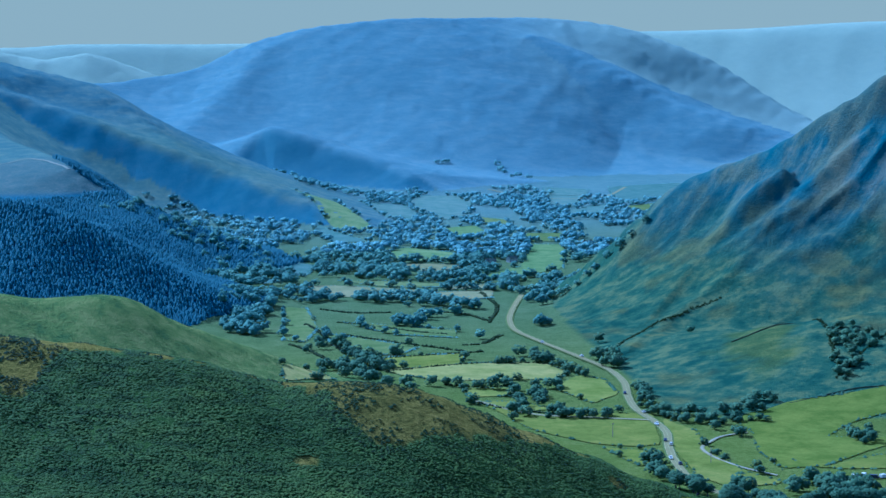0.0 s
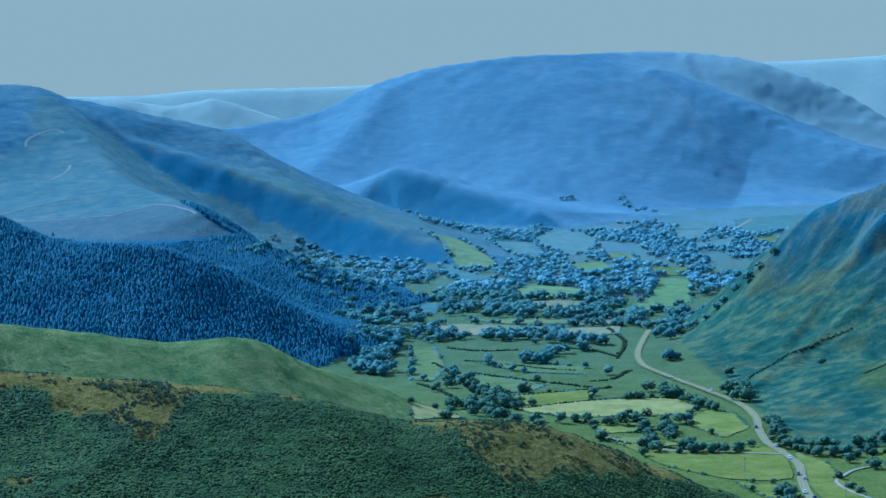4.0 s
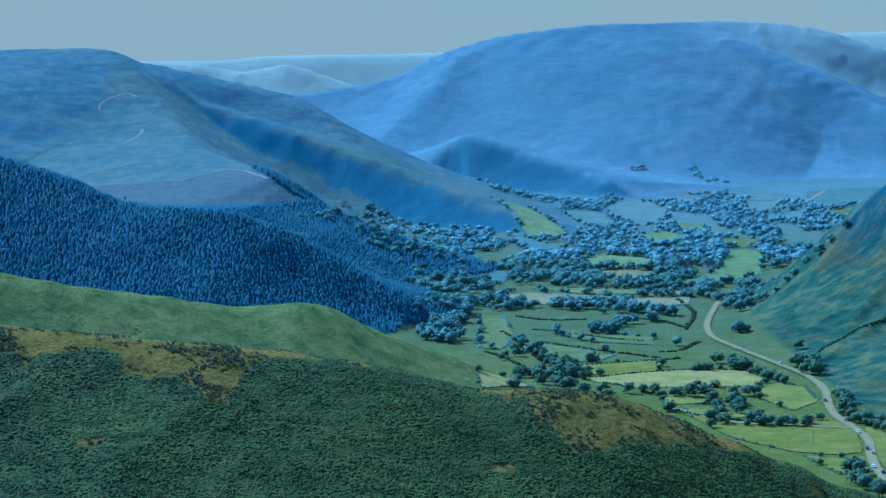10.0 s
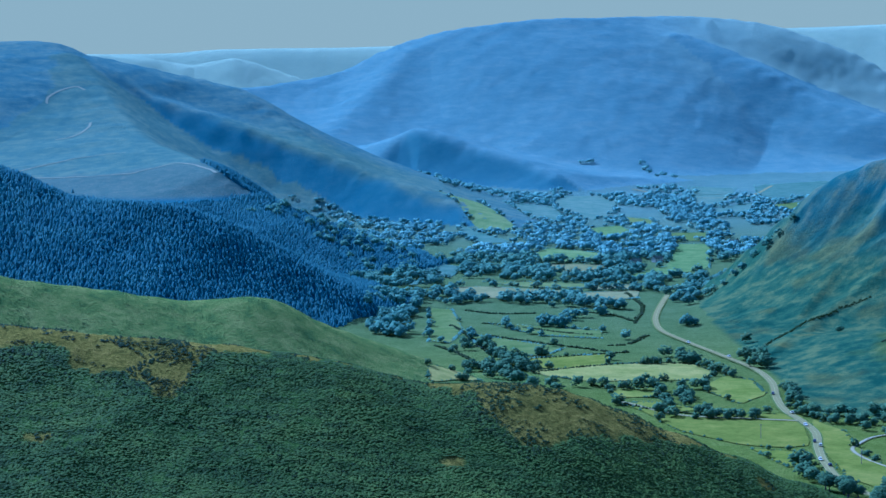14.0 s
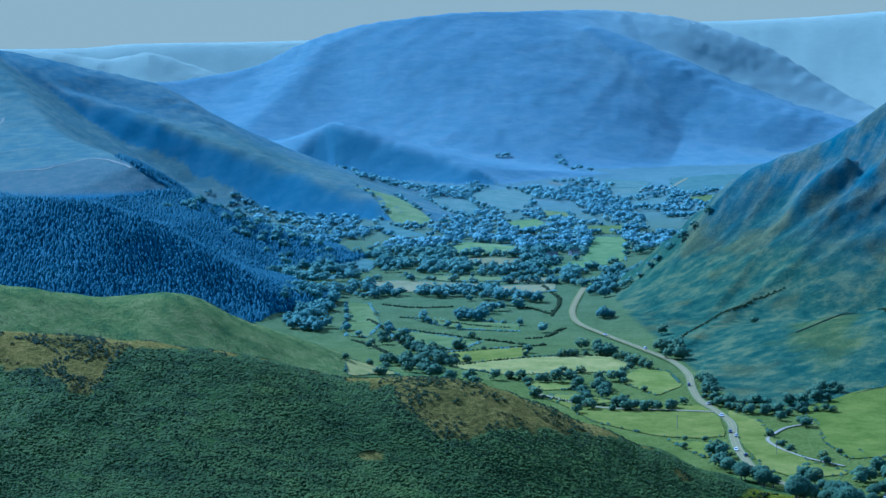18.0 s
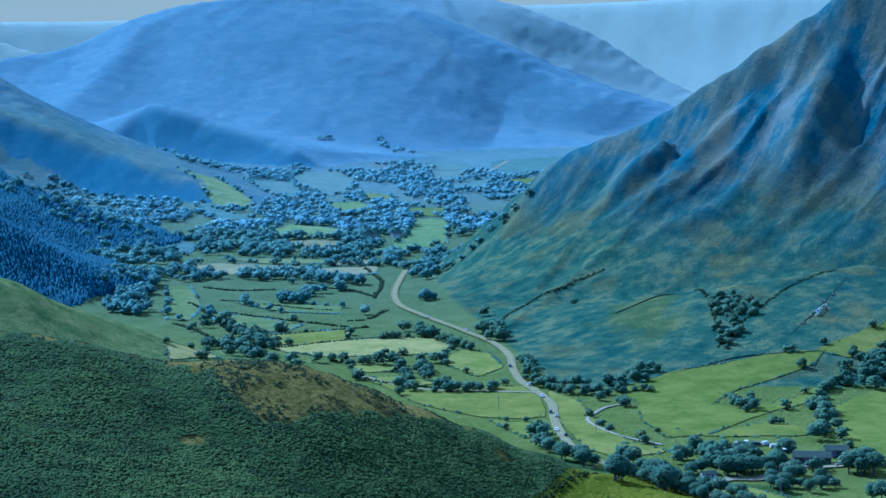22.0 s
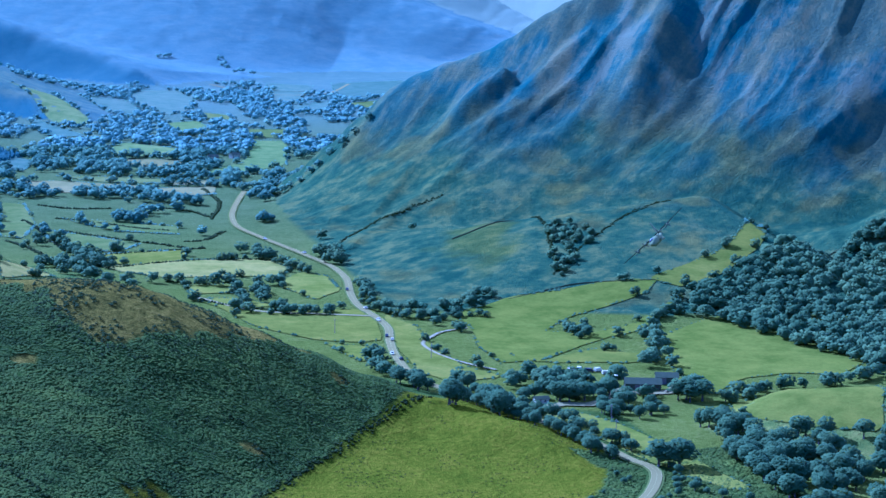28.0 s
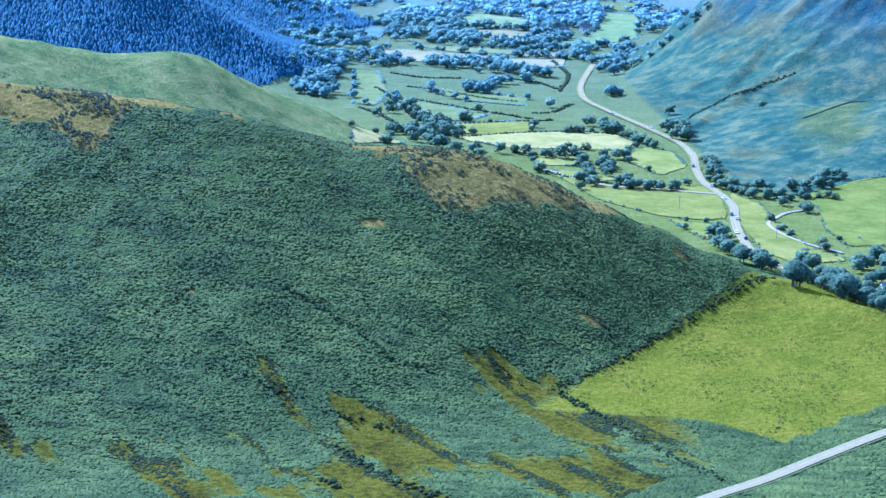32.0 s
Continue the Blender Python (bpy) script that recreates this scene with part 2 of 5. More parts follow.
def hash01(ix, iy, seed):
    n = (ix.astype(np.int64) * 374761393 + iy.astype(np.int64) * 668265263 + seed * 974634721) & 0x7FFFFFFF
    n = ((n ^ (n >> 13)) * 1274126177) & 0x7FFFFFFF
    return ((n ^ (n >> 16)) & 0xFFFF) / 65535.0


def value_noise(x, y, seed=0):
    """Smooth noise from 0 to 1 on a lattice of unit cells."""
    ix, iy = np.floor(x), np.floor(y)
    fx, fy = x - ix, y - iy
    fx, fy = fx * fx * (3 - 2 * fx), fy * fy * (3 - 2 * fy)
    a = hash01(ix, iy, seed) * (1 - fx) + hash01(ix + 1, iy, seed) * fx
    b = hash01(ix, iy + 1, seed) * (1 - fx) + hash01(ix + 1, iy + 1, seed) * fx
    return a * (1 - fy) + b * fy


def fbm(x, y, octaves=4, seed=0):
    total, weight = 0.0, 0.0
    for i in range(octaves):
        total = total + value_noise(x * 2 ** i + 17.3 * i, y * 2 ** i - 9.1 * i, seed + i) * 0.5 ** i
        weight += 0.5 ** i
    return total / weight


def smooth(v, lo, hi):
    u = np.clip((v - lo) / (hi - lo), 0, 1)
    return u * u * (3 - 2 * u)


def smooth_line(points, step=30.0):
    """A curve through the points, as closely set points."""
    p = np.array(points, float)
    q = np.vstack([2 * p[0] - p[1], p, 2 * p[-1] - p[-2]])
    out = []
    for i in range(1, len(q) - 2):
        a, b, c, d = q[i - 1], q[i], q[i + 1], q[i + 2]
        n = max(2, int(np.linalg.norm(c - b) / step))
        for u in np.arange(n) / n:
            out.append(0.5 * (2 * b + (c - a) * u + (2 * a - 5 * b + 4 * c - d) * u * u + (3 * b - a - 3 * c + d) * u ** 3))
    return np.array(out + [p[-1]])


def along(crest, x, y):
    """For each point: distance to the crest line, its height there, the way along it, the side (negative: towards the viewer), and the share of the distance that lies past the line's ends."""
    line = smooth_line(crest, 45.0)
    best, side, past = np.full(x.shape, 1e9), np.zeros(x.shape), np.zeros(x.shape)
    sw, sz, sl = np.zeros(x.shape), np.zeros(x.shape), np.zeros(x.shape)
    run = 0.0
    for k, ((ax, ay, az), (bx, by, bz)) in enumerate(zip(line, line[1:])):
        ex, ey = bx - ax, by - ay
        size = math.hypot(ex, ey)
        free = ((x - ax) * ex + (y - ay) * ey) / size ** 2
        u = np.clip(free, 0, 1)
        d2 = (x - ax - u * ex) ** 2 + (y - ay - u * ey) ** 2
        near = d2 < best
        best = np.where(near, d2, best)
        side = np.where(near, (ex * (y - ay) - ey * (x - ax)) / size, side)
        end = (free < 0) & (k == 0) | (free > 1) & (k == len(line) - 2)
        past = np.where(near, np.where(end, np.abs(free - u) * size, 0), past)
        w = size / (d2 + 150.0) ** 2.5
        sw, sz, sl = sw + w, sz + w * (az + u * (bz - az)), sl + w * (run + u * size)
        run += size
    best = np.sqrt(best)
    return best, sz / sw, sl / sw, side, past / (best + 1)


def ribs(x, y, way, dist, side, size, lean, seed):
    """Ribs and gullies that run down a flank."""
    u = way / size - lean * np.sign(side) * dist / size + 0.9 * fbm(x / 190, y / 190, 3, seed)
    broad = 1 - 2 * np.abs(2 * value_noise(u, dist / (size * 6), seed + 5) - 1)
    fine = 1 - 2 * np.abs(2 * value_noise(u * 2.7, dist / (size * 4), seed + 6) - 1)
    return 0.85 * broad + 0.2 * fine


def crags(x, y, way, dist, side, size, lean, seed):
    """Broken rock ribs that lean down a flank: sharp-backed folds, uneven in size, cut by smaller ones."""
    u = way / size - lean * np.sign(side) * dist / size + 0.8 * fbm(x / 110, y / 110, 4, seed)
    v = dist / size
    total, weight = 0.0, 1.0
    for k in range(3):
        fold = 2.1 ** k
        ridge = 1 - np.abs(2 * value_noise(u * fold + 3.7 * k, v * fold * 0.33, seed + 20 + k) - 1)
        total = total + 0.45 ** k * (ridge * ridge - 0.4) * weight
        weight = np.clip(0.35 + ridge, 0, 1)
    return total


def terrain(x, y):
    """Ground height at the points of the plan, which landform carries them, and where they lie to each crest."""
    x, y = np.asarray(x, float), np.asarray(y, float)
    r = np.hypot(x, y)
    z = 2.5 * (fbm(x / 160, y / 160, 3, 3) - 0.5)
    owner = np.zeros(x.shape, int)
    own = EYE_HEIGHT - 1.7 - 0.52 * r
    z = 0.5 * (z + own + np.sqrt((z - own) ** 2 + 6 ** 2))
    info = {}
    jitter = 5 * (fbm(x / 25, y / 25, 4, 8) - 0.5)
    for number, (name, crest, front, back, rib, size, lean, top, blend, straight) in enumerate(SPURS, 1):
        d, zc, way, side, past = along(crest, x, y)
        slope = np.where(side < 0, front, back)
        if min(front, back) < 0.32:
            slope = slope + np.clip(0.6 - slope, 0, None) * np.clip(past * 1.5, 0, 1)
        if name == "crag_hill":
            slope = slope + 0.5 * smooth(zc, 110, 240) * (side < 0)
        high = np.clip(zc, 8, None) * straight
        out = np.sqrt(d * d + top ** 2) - top
        hs = zc - high * (1 - np.exp(-slope * out / high)) - (0.13 * out if straight == 1 else 0)
        flank = np.clip(d / 60, 0, 1) * np.clip(zc / 60, 0, 1)
        if name == "crag_hill":
            hs = hs + rib * flank * crags(x, y, way, d, side, size, lean, number) * smooth(hs, 8, 110)
        else:
            hs = hs + rib * flank * ribs(x, y, way, d, side, size, lean, number) * np.clip((hs + 5) / 70, 0, 1)
        rough = np.clip(d / 60, 0.2, 1) * np.clip(zc / 80, 0.1, 1)
        hs = hs + rough * size / 12 * (fbm(x / size, y / size, 4, 40 + number) - 0.5)
        hs = hs - 14 * np.clip(1 - zc / 14, 0, 1) * np.clip(d / 40, 0, 1)
        owner = np.where(hs + jitter > z, number, owner)
        z = 0.5 * (z + hs + np.sqrt((z - hs) ** 2 + blend ** 2))
        info[name] = (d, zc, way, side)
    z = z - 0.02 * np.clip(r - 4700, 0, None)
    return z, owner, info


def ground_height(x, y):
    return float(terrain(np.array([x]), np.array([y]))[0][0])


# the valley road, from the far bend down past the foot of the near hill
ROAD = [(248, 1721), (220, 1587), (211, 1526), (210, 1480), (218, 1429), (227, 1381), (237, 1331), (246, 1283), (246, 1235), (238, 1181), (235, 1140), (238, 1103), (238, 1070), (230, 1028), (224, 983), (222, 931), (233, 890), (251, 843), (267, 800), (277, 761), (281, 752), (279, 736), (262, 705), (235, 680), (205, 656), (176, 630), (150, 605), (128, 587), (100, 560), (60, 515)]


def from_road(x, y):
    """Distance to the middle of the road, with its side: positive towards the stream."""
    best, side = np.full(x.shape, 1e9), np.zeros(x.shape)
    for (ax, ay), (bx, by) in zip(ROAD, ROAD[1:]):
        ex, ey = bx - ax, by - ay
        u = np.clip(((x - ax) * ex + (y - ay) * ey) / (ex * ex + ey * ey), 0, 1)
        d2 = (x - ax - u * ex) ** 2 + (y - ay - u * ey) ** 2
        side = np.where(d2 < best, np.sign(ex * (y - ay) - ey * (x - ax)), side)
        best = np.minimum(best, d2)
    return np.sqrt(best), side


def cover(x, y, z, owner, info):
    """Shares of each ground cover over the plan."""
    number = {name: i for i, (name, *_) in enumerate(SPURS, 1)}
    is_ = lambda *names: np.isin(owner, [number[n] for n in names]).astype(float)
    r = np.hypot(x, y)
    patchy, fine, rock = fbm(x / 45, y / 45, 5, 71), fbm(x / 9, y / 9, 4, 75), fbm(x / 30, y / 30, 4, 77)
    d, zc, way, side = info["near_hill"]
    close = ((r < 905) & (r > 440) & (x < 300) & (d < 330)).astype(float) * (y < 872)
    nose = smooth(x - 0.70 * (y - 700) - 94 + 6 * (fine - 0.5), -3, 3) * close * (d < 175) * (r > 655 + 30 * smooth(x, 190, 140))
    gap, bank = from_road(x, y)
    low = (y < 775) * (r > 540) * (x > 60)
    belt = low * np.where(bank > 0, smooth(62 - gap + 30 * (patchy - 0.5), 0, 8), smooth(22 - gap + 10 * (fine - 0.5), 0, 4))
    nose = nose * (1 - belt) * (bank < 0)
    near = is_("near_hill")
    streak = fbm((0.86 * x + 0.5 * y) / 13, (0.5 * x - 0.86 * y) / 60, 5, 73)
    bog = close * (1 - nose) * smooth(10 - z + 50 * (streak - 0.5) + 12 * (fine - 0.5), 0, 6)
    bog = bog * smooth(150 - x, 0, 25)
    bracken = np.maximum(near * (1 - nose) * (1 - bog) + close * (1 - nose) * (1 - bog) * (1 - near), belt)
    # bare brown grass hangs from the crest in two broad tongues, with a few small openings lower down
    hang = np.interp(x, [-200, -180, -150, -135, -90, -80, -60, 25, 36, 50, 62, 80, 110, 128, 140], [24, 32, 18, 34, 38, 14, 8, 7, 18, 38, 42, 30, 30, 15, 0])
    edge = hang - d + 22 * (fine - 0.5) + 26 * (patchy - 0.5)
    brow = smooth(edge, 0, 4) * near * smooth(zc, 25, 40)
    for sx, sy, size in ((-143, 775, 4.5), (25, 786, 4), (-94, 808, 4), (-46, 721, 3.5), (114, 759, 4.5), (165, 838, 4)):
        brow = np.maximum(brow, near * smooth(size - np.hypot((x - sx) / 1.6, y - sy) + 5 * (fine - 0.5), 0, 2))
    rim = near * (hang > 12) * smooth(12 - np.abs(edge + 3), 0, 6)
    foot = np.interp(x, [246, 252, 284, 325, 384, 452], [1347, 1140, 1105, 1125, 1174, 1212])
    apron = smooth(y - foot + 24 * (fine - 0.5), 0, 10) * smooth(x, 250, 258) * smooth(480 - x, 0, 20) * (y < 1520)
    hill = is_("crag_hill", "crag_rib", "crag_rib_low", "crag_rib_east", "crag_apron")
    hill = np.maximum(hill, apron * (owner == 0))
    u = info["crag_hill"][2]
    # sunlit patch at the crag foot, painted in with the straw colour
    sunny = hill * smooth(46 - np.hypot(x - 345, (y - 1268) / 1.7) + 90 * (patchy - 0.5), 0, 22)
    # the valley floor takes on the haze colours with distance
    hazy_vale = smooth(r, 1050, 1700) * (owner == 0)
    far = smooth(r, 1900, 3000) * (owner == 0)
    return {
        "down": np.clip(is_("green_ridge", "low_knoll") + 0.25 * is_("cleared_knoll") + is_("left_mountain", "left_brow") * 0.35 * smooth(150 - info["left_mountain"][1], 0, 70), 0, 1),
        "hazy_vale": hazy_vale,
        "hazy_moor": 0.8 * is_("cleared_knoll") + is_("left_mountain", "left_brow") * (1 - 0.3 * smooth(150 - info["left_mountain"][1], 0, 70)),
        "hazy_fell": np.clip(is_("far_mountain", "far_shoulder", "far_knee", "far_brow") + 0.65 * far + 0.6 * is_("distant_fell"), 0, 1),
        # the range colour also paints the sunlit right crest of the far mountain
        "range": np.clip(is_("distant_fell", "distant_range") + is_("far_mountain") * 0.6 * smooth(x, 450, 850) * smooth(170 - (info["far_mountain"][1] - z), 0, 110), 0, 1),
        "cleared": is_("cleared_knoll") * (info["cleared_knoll"][3] < 0) * smooth(z + 20 * (patchy - 0.5), 76, 82) * smooth(2185 - y - 0.25 * (x + 250) + 60 * (patchy - 0.5), 0, 25),
        "litter": np.clip(is_("forest_spur") + is_("cleared_knoll") * np.where(info["cleared_knoll"][3] < 0, smooth(84 - z, 0, 6), smooth(2190 - y, 0, 20)), 0, 1),
        "slope": hill + is_("wood_spur"),
        "heath": hill * 0.8 * smooth(z + 60 * (patchy - 0.5), 35, 110),
        "rock": is_("crag_hill", "crag_rib", "crag_rib_low", "crag_rib_east") * smooth(z + 50 * (patchy - 0.5), 70, 135),
        # painted shade on the viewer's side of the left brow and far knee
        "flank_shade": is_("left_brow") * (info["left_brow"][3] < 0) * smooth(info["left_brow"][0] + 30 * (patchy - 0.5), 5, 25) + 0.8 * is_("far_knee") * (info["far_knee"][3] < 0) * smooth(info["far_knee"][0], 5, 30),
        "rim": rim,
        "belt": belt,
        "straw": np.clip(nose + 0.4 * sunny, 0, 1),
        "marsh": bog,
        "bracken": np.clip(bracken, 0, 1),
        "brown": np.clip(brow * 0.95 + hill * smooth(rock + z / 700 - 0.6, 0.0, 0.2) * 0.3, 0, 1),
    }


def ground():
    bearings = np.radians(np.concatenate([np.arange(-15.5, 30.6, 0.052), np.arange(34, 344.4, 6.0)]))
    rings = np.concatenate([np.array([1.5, 8, 20, 40, 70, 110, 160, 220, 290, 350, 400, 440, 480, 520]), np.geomspace(545, 900, 110, False), np.geomspace(900, 1280, 60, False), np.geomspace(1280, 1780, 190, False), np.geomspace(1780, 2500, 90, False), np.geomspace(2500, 4400, 190, False), np.geomspace(4400, 4960, 15)])
    a, r = np.meshgrid(bearings, rings)
    x, y = (r * np.sin(a)).ravel(), (r * np.cos(a)).ravel()
    z, owner, info = terrain(x, y)
    z = z + (owner == 1) * np.clip(np.hypot(x, y) / 900, 0, 1) * 1.6 * (fbm(x / 6, y / 6, 3, 90) - 0.5)
    z = z + np.isin(owner, [10, 11, 12, 13]) * 4.0 * (fbm(x / 34, y / 34, 2, 91) - 0.5)
    z = z + (np.isin(owner, [5, 6, 7, 8, 17, 18, 19]) * np.clip(z / 60, 0, 1)) * 3.5 * (fbm(x / 24, y / 24, 3, 93) - 0.5)
    cols, rows = len(bearings), len(rings)
    i, j = np.meshgrid(np.arange(rows - 1), np.arange(cols), indexing="ij")
    jn = (j + 1) % cols
    quads = np.stack([i * cols + j, i * cols + jn, (i + 1) * cols + jn, (i + 1) * cols + j], -1).reshape(-1, 4)
    verts = np.stack([x, y, z], 1)
    middle = len(verts)
    verts = np.vstack([verts, [[0, 0, EYE_HEIGHT - 1.7]]])
    me = bpy.data.meshes.new("ground")
    loops = np.concatenate([quads.ravel(), np.stack([np.full(cols, middle), (np.arange(cols) + 1) % cols, np.arange(cols)], 1).ravel()])
    sizes = np.concatenate([np.full(len(quads), 4), np.full(cols, 3)])
    me.vertices.add(len(verts))
    me.vertices.foreach_set("co", verts.ravel())
    me.loops.add(len(loops))
    me.loops.foreach_set("vertex_index", loops.astype(np.int32))
    me.polygons.add(len(sizes))
    me.polygons.foreach_set("loop_start", np.concatenate([[0], np.cumsum(sizes)[:-1]]).astype(np.int32))
    me.polygons.foreach_set("use_smooth", np.ones(len(sizes), bool))
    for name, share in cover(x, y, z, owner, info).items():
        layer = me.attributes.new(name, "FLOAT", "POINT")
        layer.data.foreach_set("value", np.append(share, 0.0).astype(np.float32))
    me.update(calc_edges=True)
    me.validate()
    me.materials.append(ground_material())
    return tagged(new("ground", me), "green bracken hills, moorland and valley floor", "terrain", kind="structure")


ground()

# ---- builders ----
def part(name, bm, material, parent=None, label=""):
    """Links a bmesh as one mesh object, under a thing or a part."""
    me = bpy.data.meshes.new(name)
    bm.to_mesh(me)
    bm.free()
    me.materials.append(material)
    ob = new(name, me)
    ob.parent = parent
    return tagged(ob, label)


def sheet(name, verts, faces, material, normals=None):
    """A mesh object from arrays of corners and of faces with one number of corners, and normals for soft foliage."""
    me = bpy.data.meshes.new(name)
    verts, faces = np.asarray(verts, np.float32), np.asarray(faces, np.int32)
    n = faces.shape[1]
    me.vertices.add(len(verts))
    me.vertices.foreach_set("co", verts.ravel())
    me.loops.add(faces.size)
    me.loops.foreach_set("vertex_index", faces.ravel())
    me.polygons.add(len(faces))
    me.polygons.foreach_set("loop_start", np.arange(0, faces.size, n, dtype=np.int32))
    me.update(calc_edges=True)
    me.materials.append(material)
    if normals is not None:
        me.polygons.foreach_set("use_smooth", np.ones(len(faces), bool))
        n = normals / (np.linalg.norm(normals, axis=1)[:, None] + 1e-6)
        me.normals_split_custom_set_from_vertices(n.tolist())
    return new(name, me)


def box(bm, x0, x1, y0, y1, z0, z1, bevel=0.0):
    made = bmesh.ops.create_cube(bm, size=1.0, matrix=Matrix.Translation(((x0 + x1) / 2, (y0 + y1) / 2, (z0 + z1) / 2)) @ Matrix.Diagonal((x1 - x0, y1 - y0, z1 - z0, 1)))
    if bevel:
        edges = list({e for v in made["verts"] for e in v.link_edges})
        bmesh.ops.bevel(bm, geom=edges, offset=bevel, segments=1, affect="EDGES")
    return bm


def empty(name, m, label, category, group=""):
    ob = new(name)
    ob.matrix_world = m
    return tagged(ob, label, category, group)


def inside(poly, x, y):
    hit = np.zeros(np.shape(x), bool)
    for (ax, ay), (bx, by) in zip(poly, poly[1:] + poly[:1]):
        if ay != by:
            hit ^= ((ay > y) != (by > y)) & (x < (bx - ax) * (y - ay) / (by - ay) + ax)
    return hit


# ---- fields of the valley ----
def field_material(name, low, mid, high):
    s = Shade(name, 0.95, 0.0)
    tone = s.math("MULTIPLY", s.random(), 0.35)
    n = s.math("ADD", s.math("MULTIPLY", s.noise(0.035, 5), 0.7), tone)
    c = s.ramp(n, [(0.25, low), (0.5, mid), (0.72, high)])
    c = s.mix(0.4, c, s.ramp(s.noise(0.5, 4), [(0.3, (0.55, 0.58, 0.5)), (0.7, (1, 1, 1))]), "MULTIPLY")
    c = s.mix(0.6, c, s.ramp(s.noise(0.07, 6, 0.7), [(0.38, (0.72, 0.8, 0.7)), (0.5, (1, 1, 1)), (0.62, (1.22, 1.12, 1.1))]), "MULTIPLY")
    s.colour(c)
    s.bump(s.noise(0.9, 3), 0.5, 0.6)
    return s.m


FIELD_KINDS = {
    "hay": (field_material("cut_hay", (0.18, 0.168, 0.018), (0.23, 0.205, 0.028), (0.28, 0.235, 0.04)), "pale mown hay field bounded by hedges"),
    "meadow": (field_material("meadow_grass", (0.115, 0.122, 0.009), (0.152, 0.15, 0.012), (0.2, 0.184, 0.02)), "green grazing meadow bounded by hedges and trees"),
    "lush": (field_material("lush_grass", (0.112, 0.123, 0.008), (0.145, 0.15, 0.011), (0.188, 0.182, 0.018)), "bright green pasture bounded by hedges"),
    "heath": (field_material("rough_grass", (0.11, 0.17, 0.10), (0.15, 0.21, 0.12), (0.20, 0.24, 0.14)), "dull green rough hill pasture"),
}
# copies of the field colours with distance haze mixed in
HAZY_KINDS = {
    "hay": (field_material("hazy_hay", (0.17, 0.155, 0.042), (0.195, 0.175, 0.048), (0.22, 0.195, 0.056)), FIELD_KINDS["hay"][1]),
    "meadow": (field_material("hazy_meadow", (0.1, 0.12, 0.02), (0.125, 0.142, 0.025), (0.155, 0.165, 0.036)), FIELD_KINDS["meadow"][1]),
    "lush": (field_material("hazy_grass", (0.12, 0.155, 0.03), (0.15, 0.182, 0.038), (0.185, 0.205, 0.05)), FIELD_KINDS["lush"][1]),
    "heath": (field_material("hazy_rough_grass", (0.095, 0.135, 0.07), (0.115, 0.155, 0.078), (0.14, 0.172, 0.085)), FIELD_KINDS["heath"][1]),
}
FIELDS = []


def field(kind, corners):
    # fields beyond 1400 m get the haze-tinted copies
    material, label = (HAZY_KINDS if corners[0][1] > 1400 else FIELD_KINDS)[kind]
    bm = bmesh.new()
    # soften the corners of the outline
    outline = []
    for a, b in zip(corners, corners[1:] + corners[:1]):
        va, vb = Vector(a), Vector(b)
        outline += [va.lerp(vb, 0.12), va.lerp(vb, 0.5) + Vector((random.uniform(-1.5, 1.5), random.uniform(-2, 2))), va.lerp(vb, 0.88)]
    bm.faces.new([bm.verts.new((p.x, p.y, 0)) for p in outline])
    bmesh.ops.triangulate(bm, faces=bm.faces[:])
    for _ in range(5):
        long = [e for e in bm.edges if e.calc_length() > 15]
        if not long:
            break
        bmesh.ops.subdivide_edges(bm, edges=long, cuts=1)
        bmesh.ops.triangulate(bm, faces=[f for f in bm.faces if len(f.verts) > 3])
    xs, ys = np.array([v.co.x for v in bm.verts]), np.array([v.co.y for v in bm.verts])
    for v, z in zip(bm.verts, terrain(xs, ys)[0]):
        v.co.z = z + 0.45
    for f in bm.faces:
        f.smooth = True
        if f.normal.z < 0:
            f.normal_flip()
    ob = part("field", bm, material)
    FIELDS.append(corners)
    return tagged(ob, label, "field", "fields in the valley", "structure")


field("hay", [(57, 1811), (91, 1814), (163, 1782), (156, 1737), (100, 1721), (61, 1734)])
field("hay", [(173, 1763), (230, 1776), (219, 1706), (187, 1695), (162, 1683)])
field("meadow", [(90, 1852), (143, 1851), (186, 1836), (184, 1797), (126, 1811)])
field("hay", [(189, 1815), (238, 1822), (232, 1789), (185, 1784)])
field("lush", [(152, 2117), (182, 2201), (238, 2128), (228, 2033), (158, 2052)])
field("hay", [(162, 2020), (227, 2010), (216, 1930), (161, 1941)])
field("lush", [(226, 1888), (284, 1981), (317, 2148), (319, 2221), (369, 2219), (326, 1960), (270, 1882), (227, 1859)])
field("meadow", [(344, 2367), (396, 2370), (373, 2256), (326, 2257)])
field("lush", [(247, 2441), (298, 2486), (300, 2354), (255, 2318)])
field("meadow", [(315, 2630), (350, 2585), (343, 2447), (309, 2499)])
field("heath", [(247, 2914), (278, 3012), (358, 3033), (312, 2673), (267, 2563), (236, 2722)])
field("heath", [(165, 2806), (232, 2802), (238, 2574), (191, 2541)])
field("heath", [(497, 3208), (571, 3174), (477, 2787), (446, 2802)])
field("heath", [(612, 3236), (770, 3321), (643, 2957), (560, 2896)])
field("heath", [(459, 2746), (540, 2854), (499, 2665), (451, 2664)])
field("meadow", [(561, 2817), (630, 2893), (580, 2728), (543, 2750)])
field("lush", [(63, 2660), (124, 2657), (160, 2414), (122, 2397), (73, 2610)])
field("heath", [(91, 2476), (148, 2279), (105, 2270), (85, 2386)])
field("heath", [(23, 2003), (75, 1982), (59, 1887), (26, 1926)])
field("meadow", [(99, 2045), (142, 1959), (140, 1929), (100, 1979)])
field("heath", [(-29, 1931), (39, 1843), (4, 1818)])
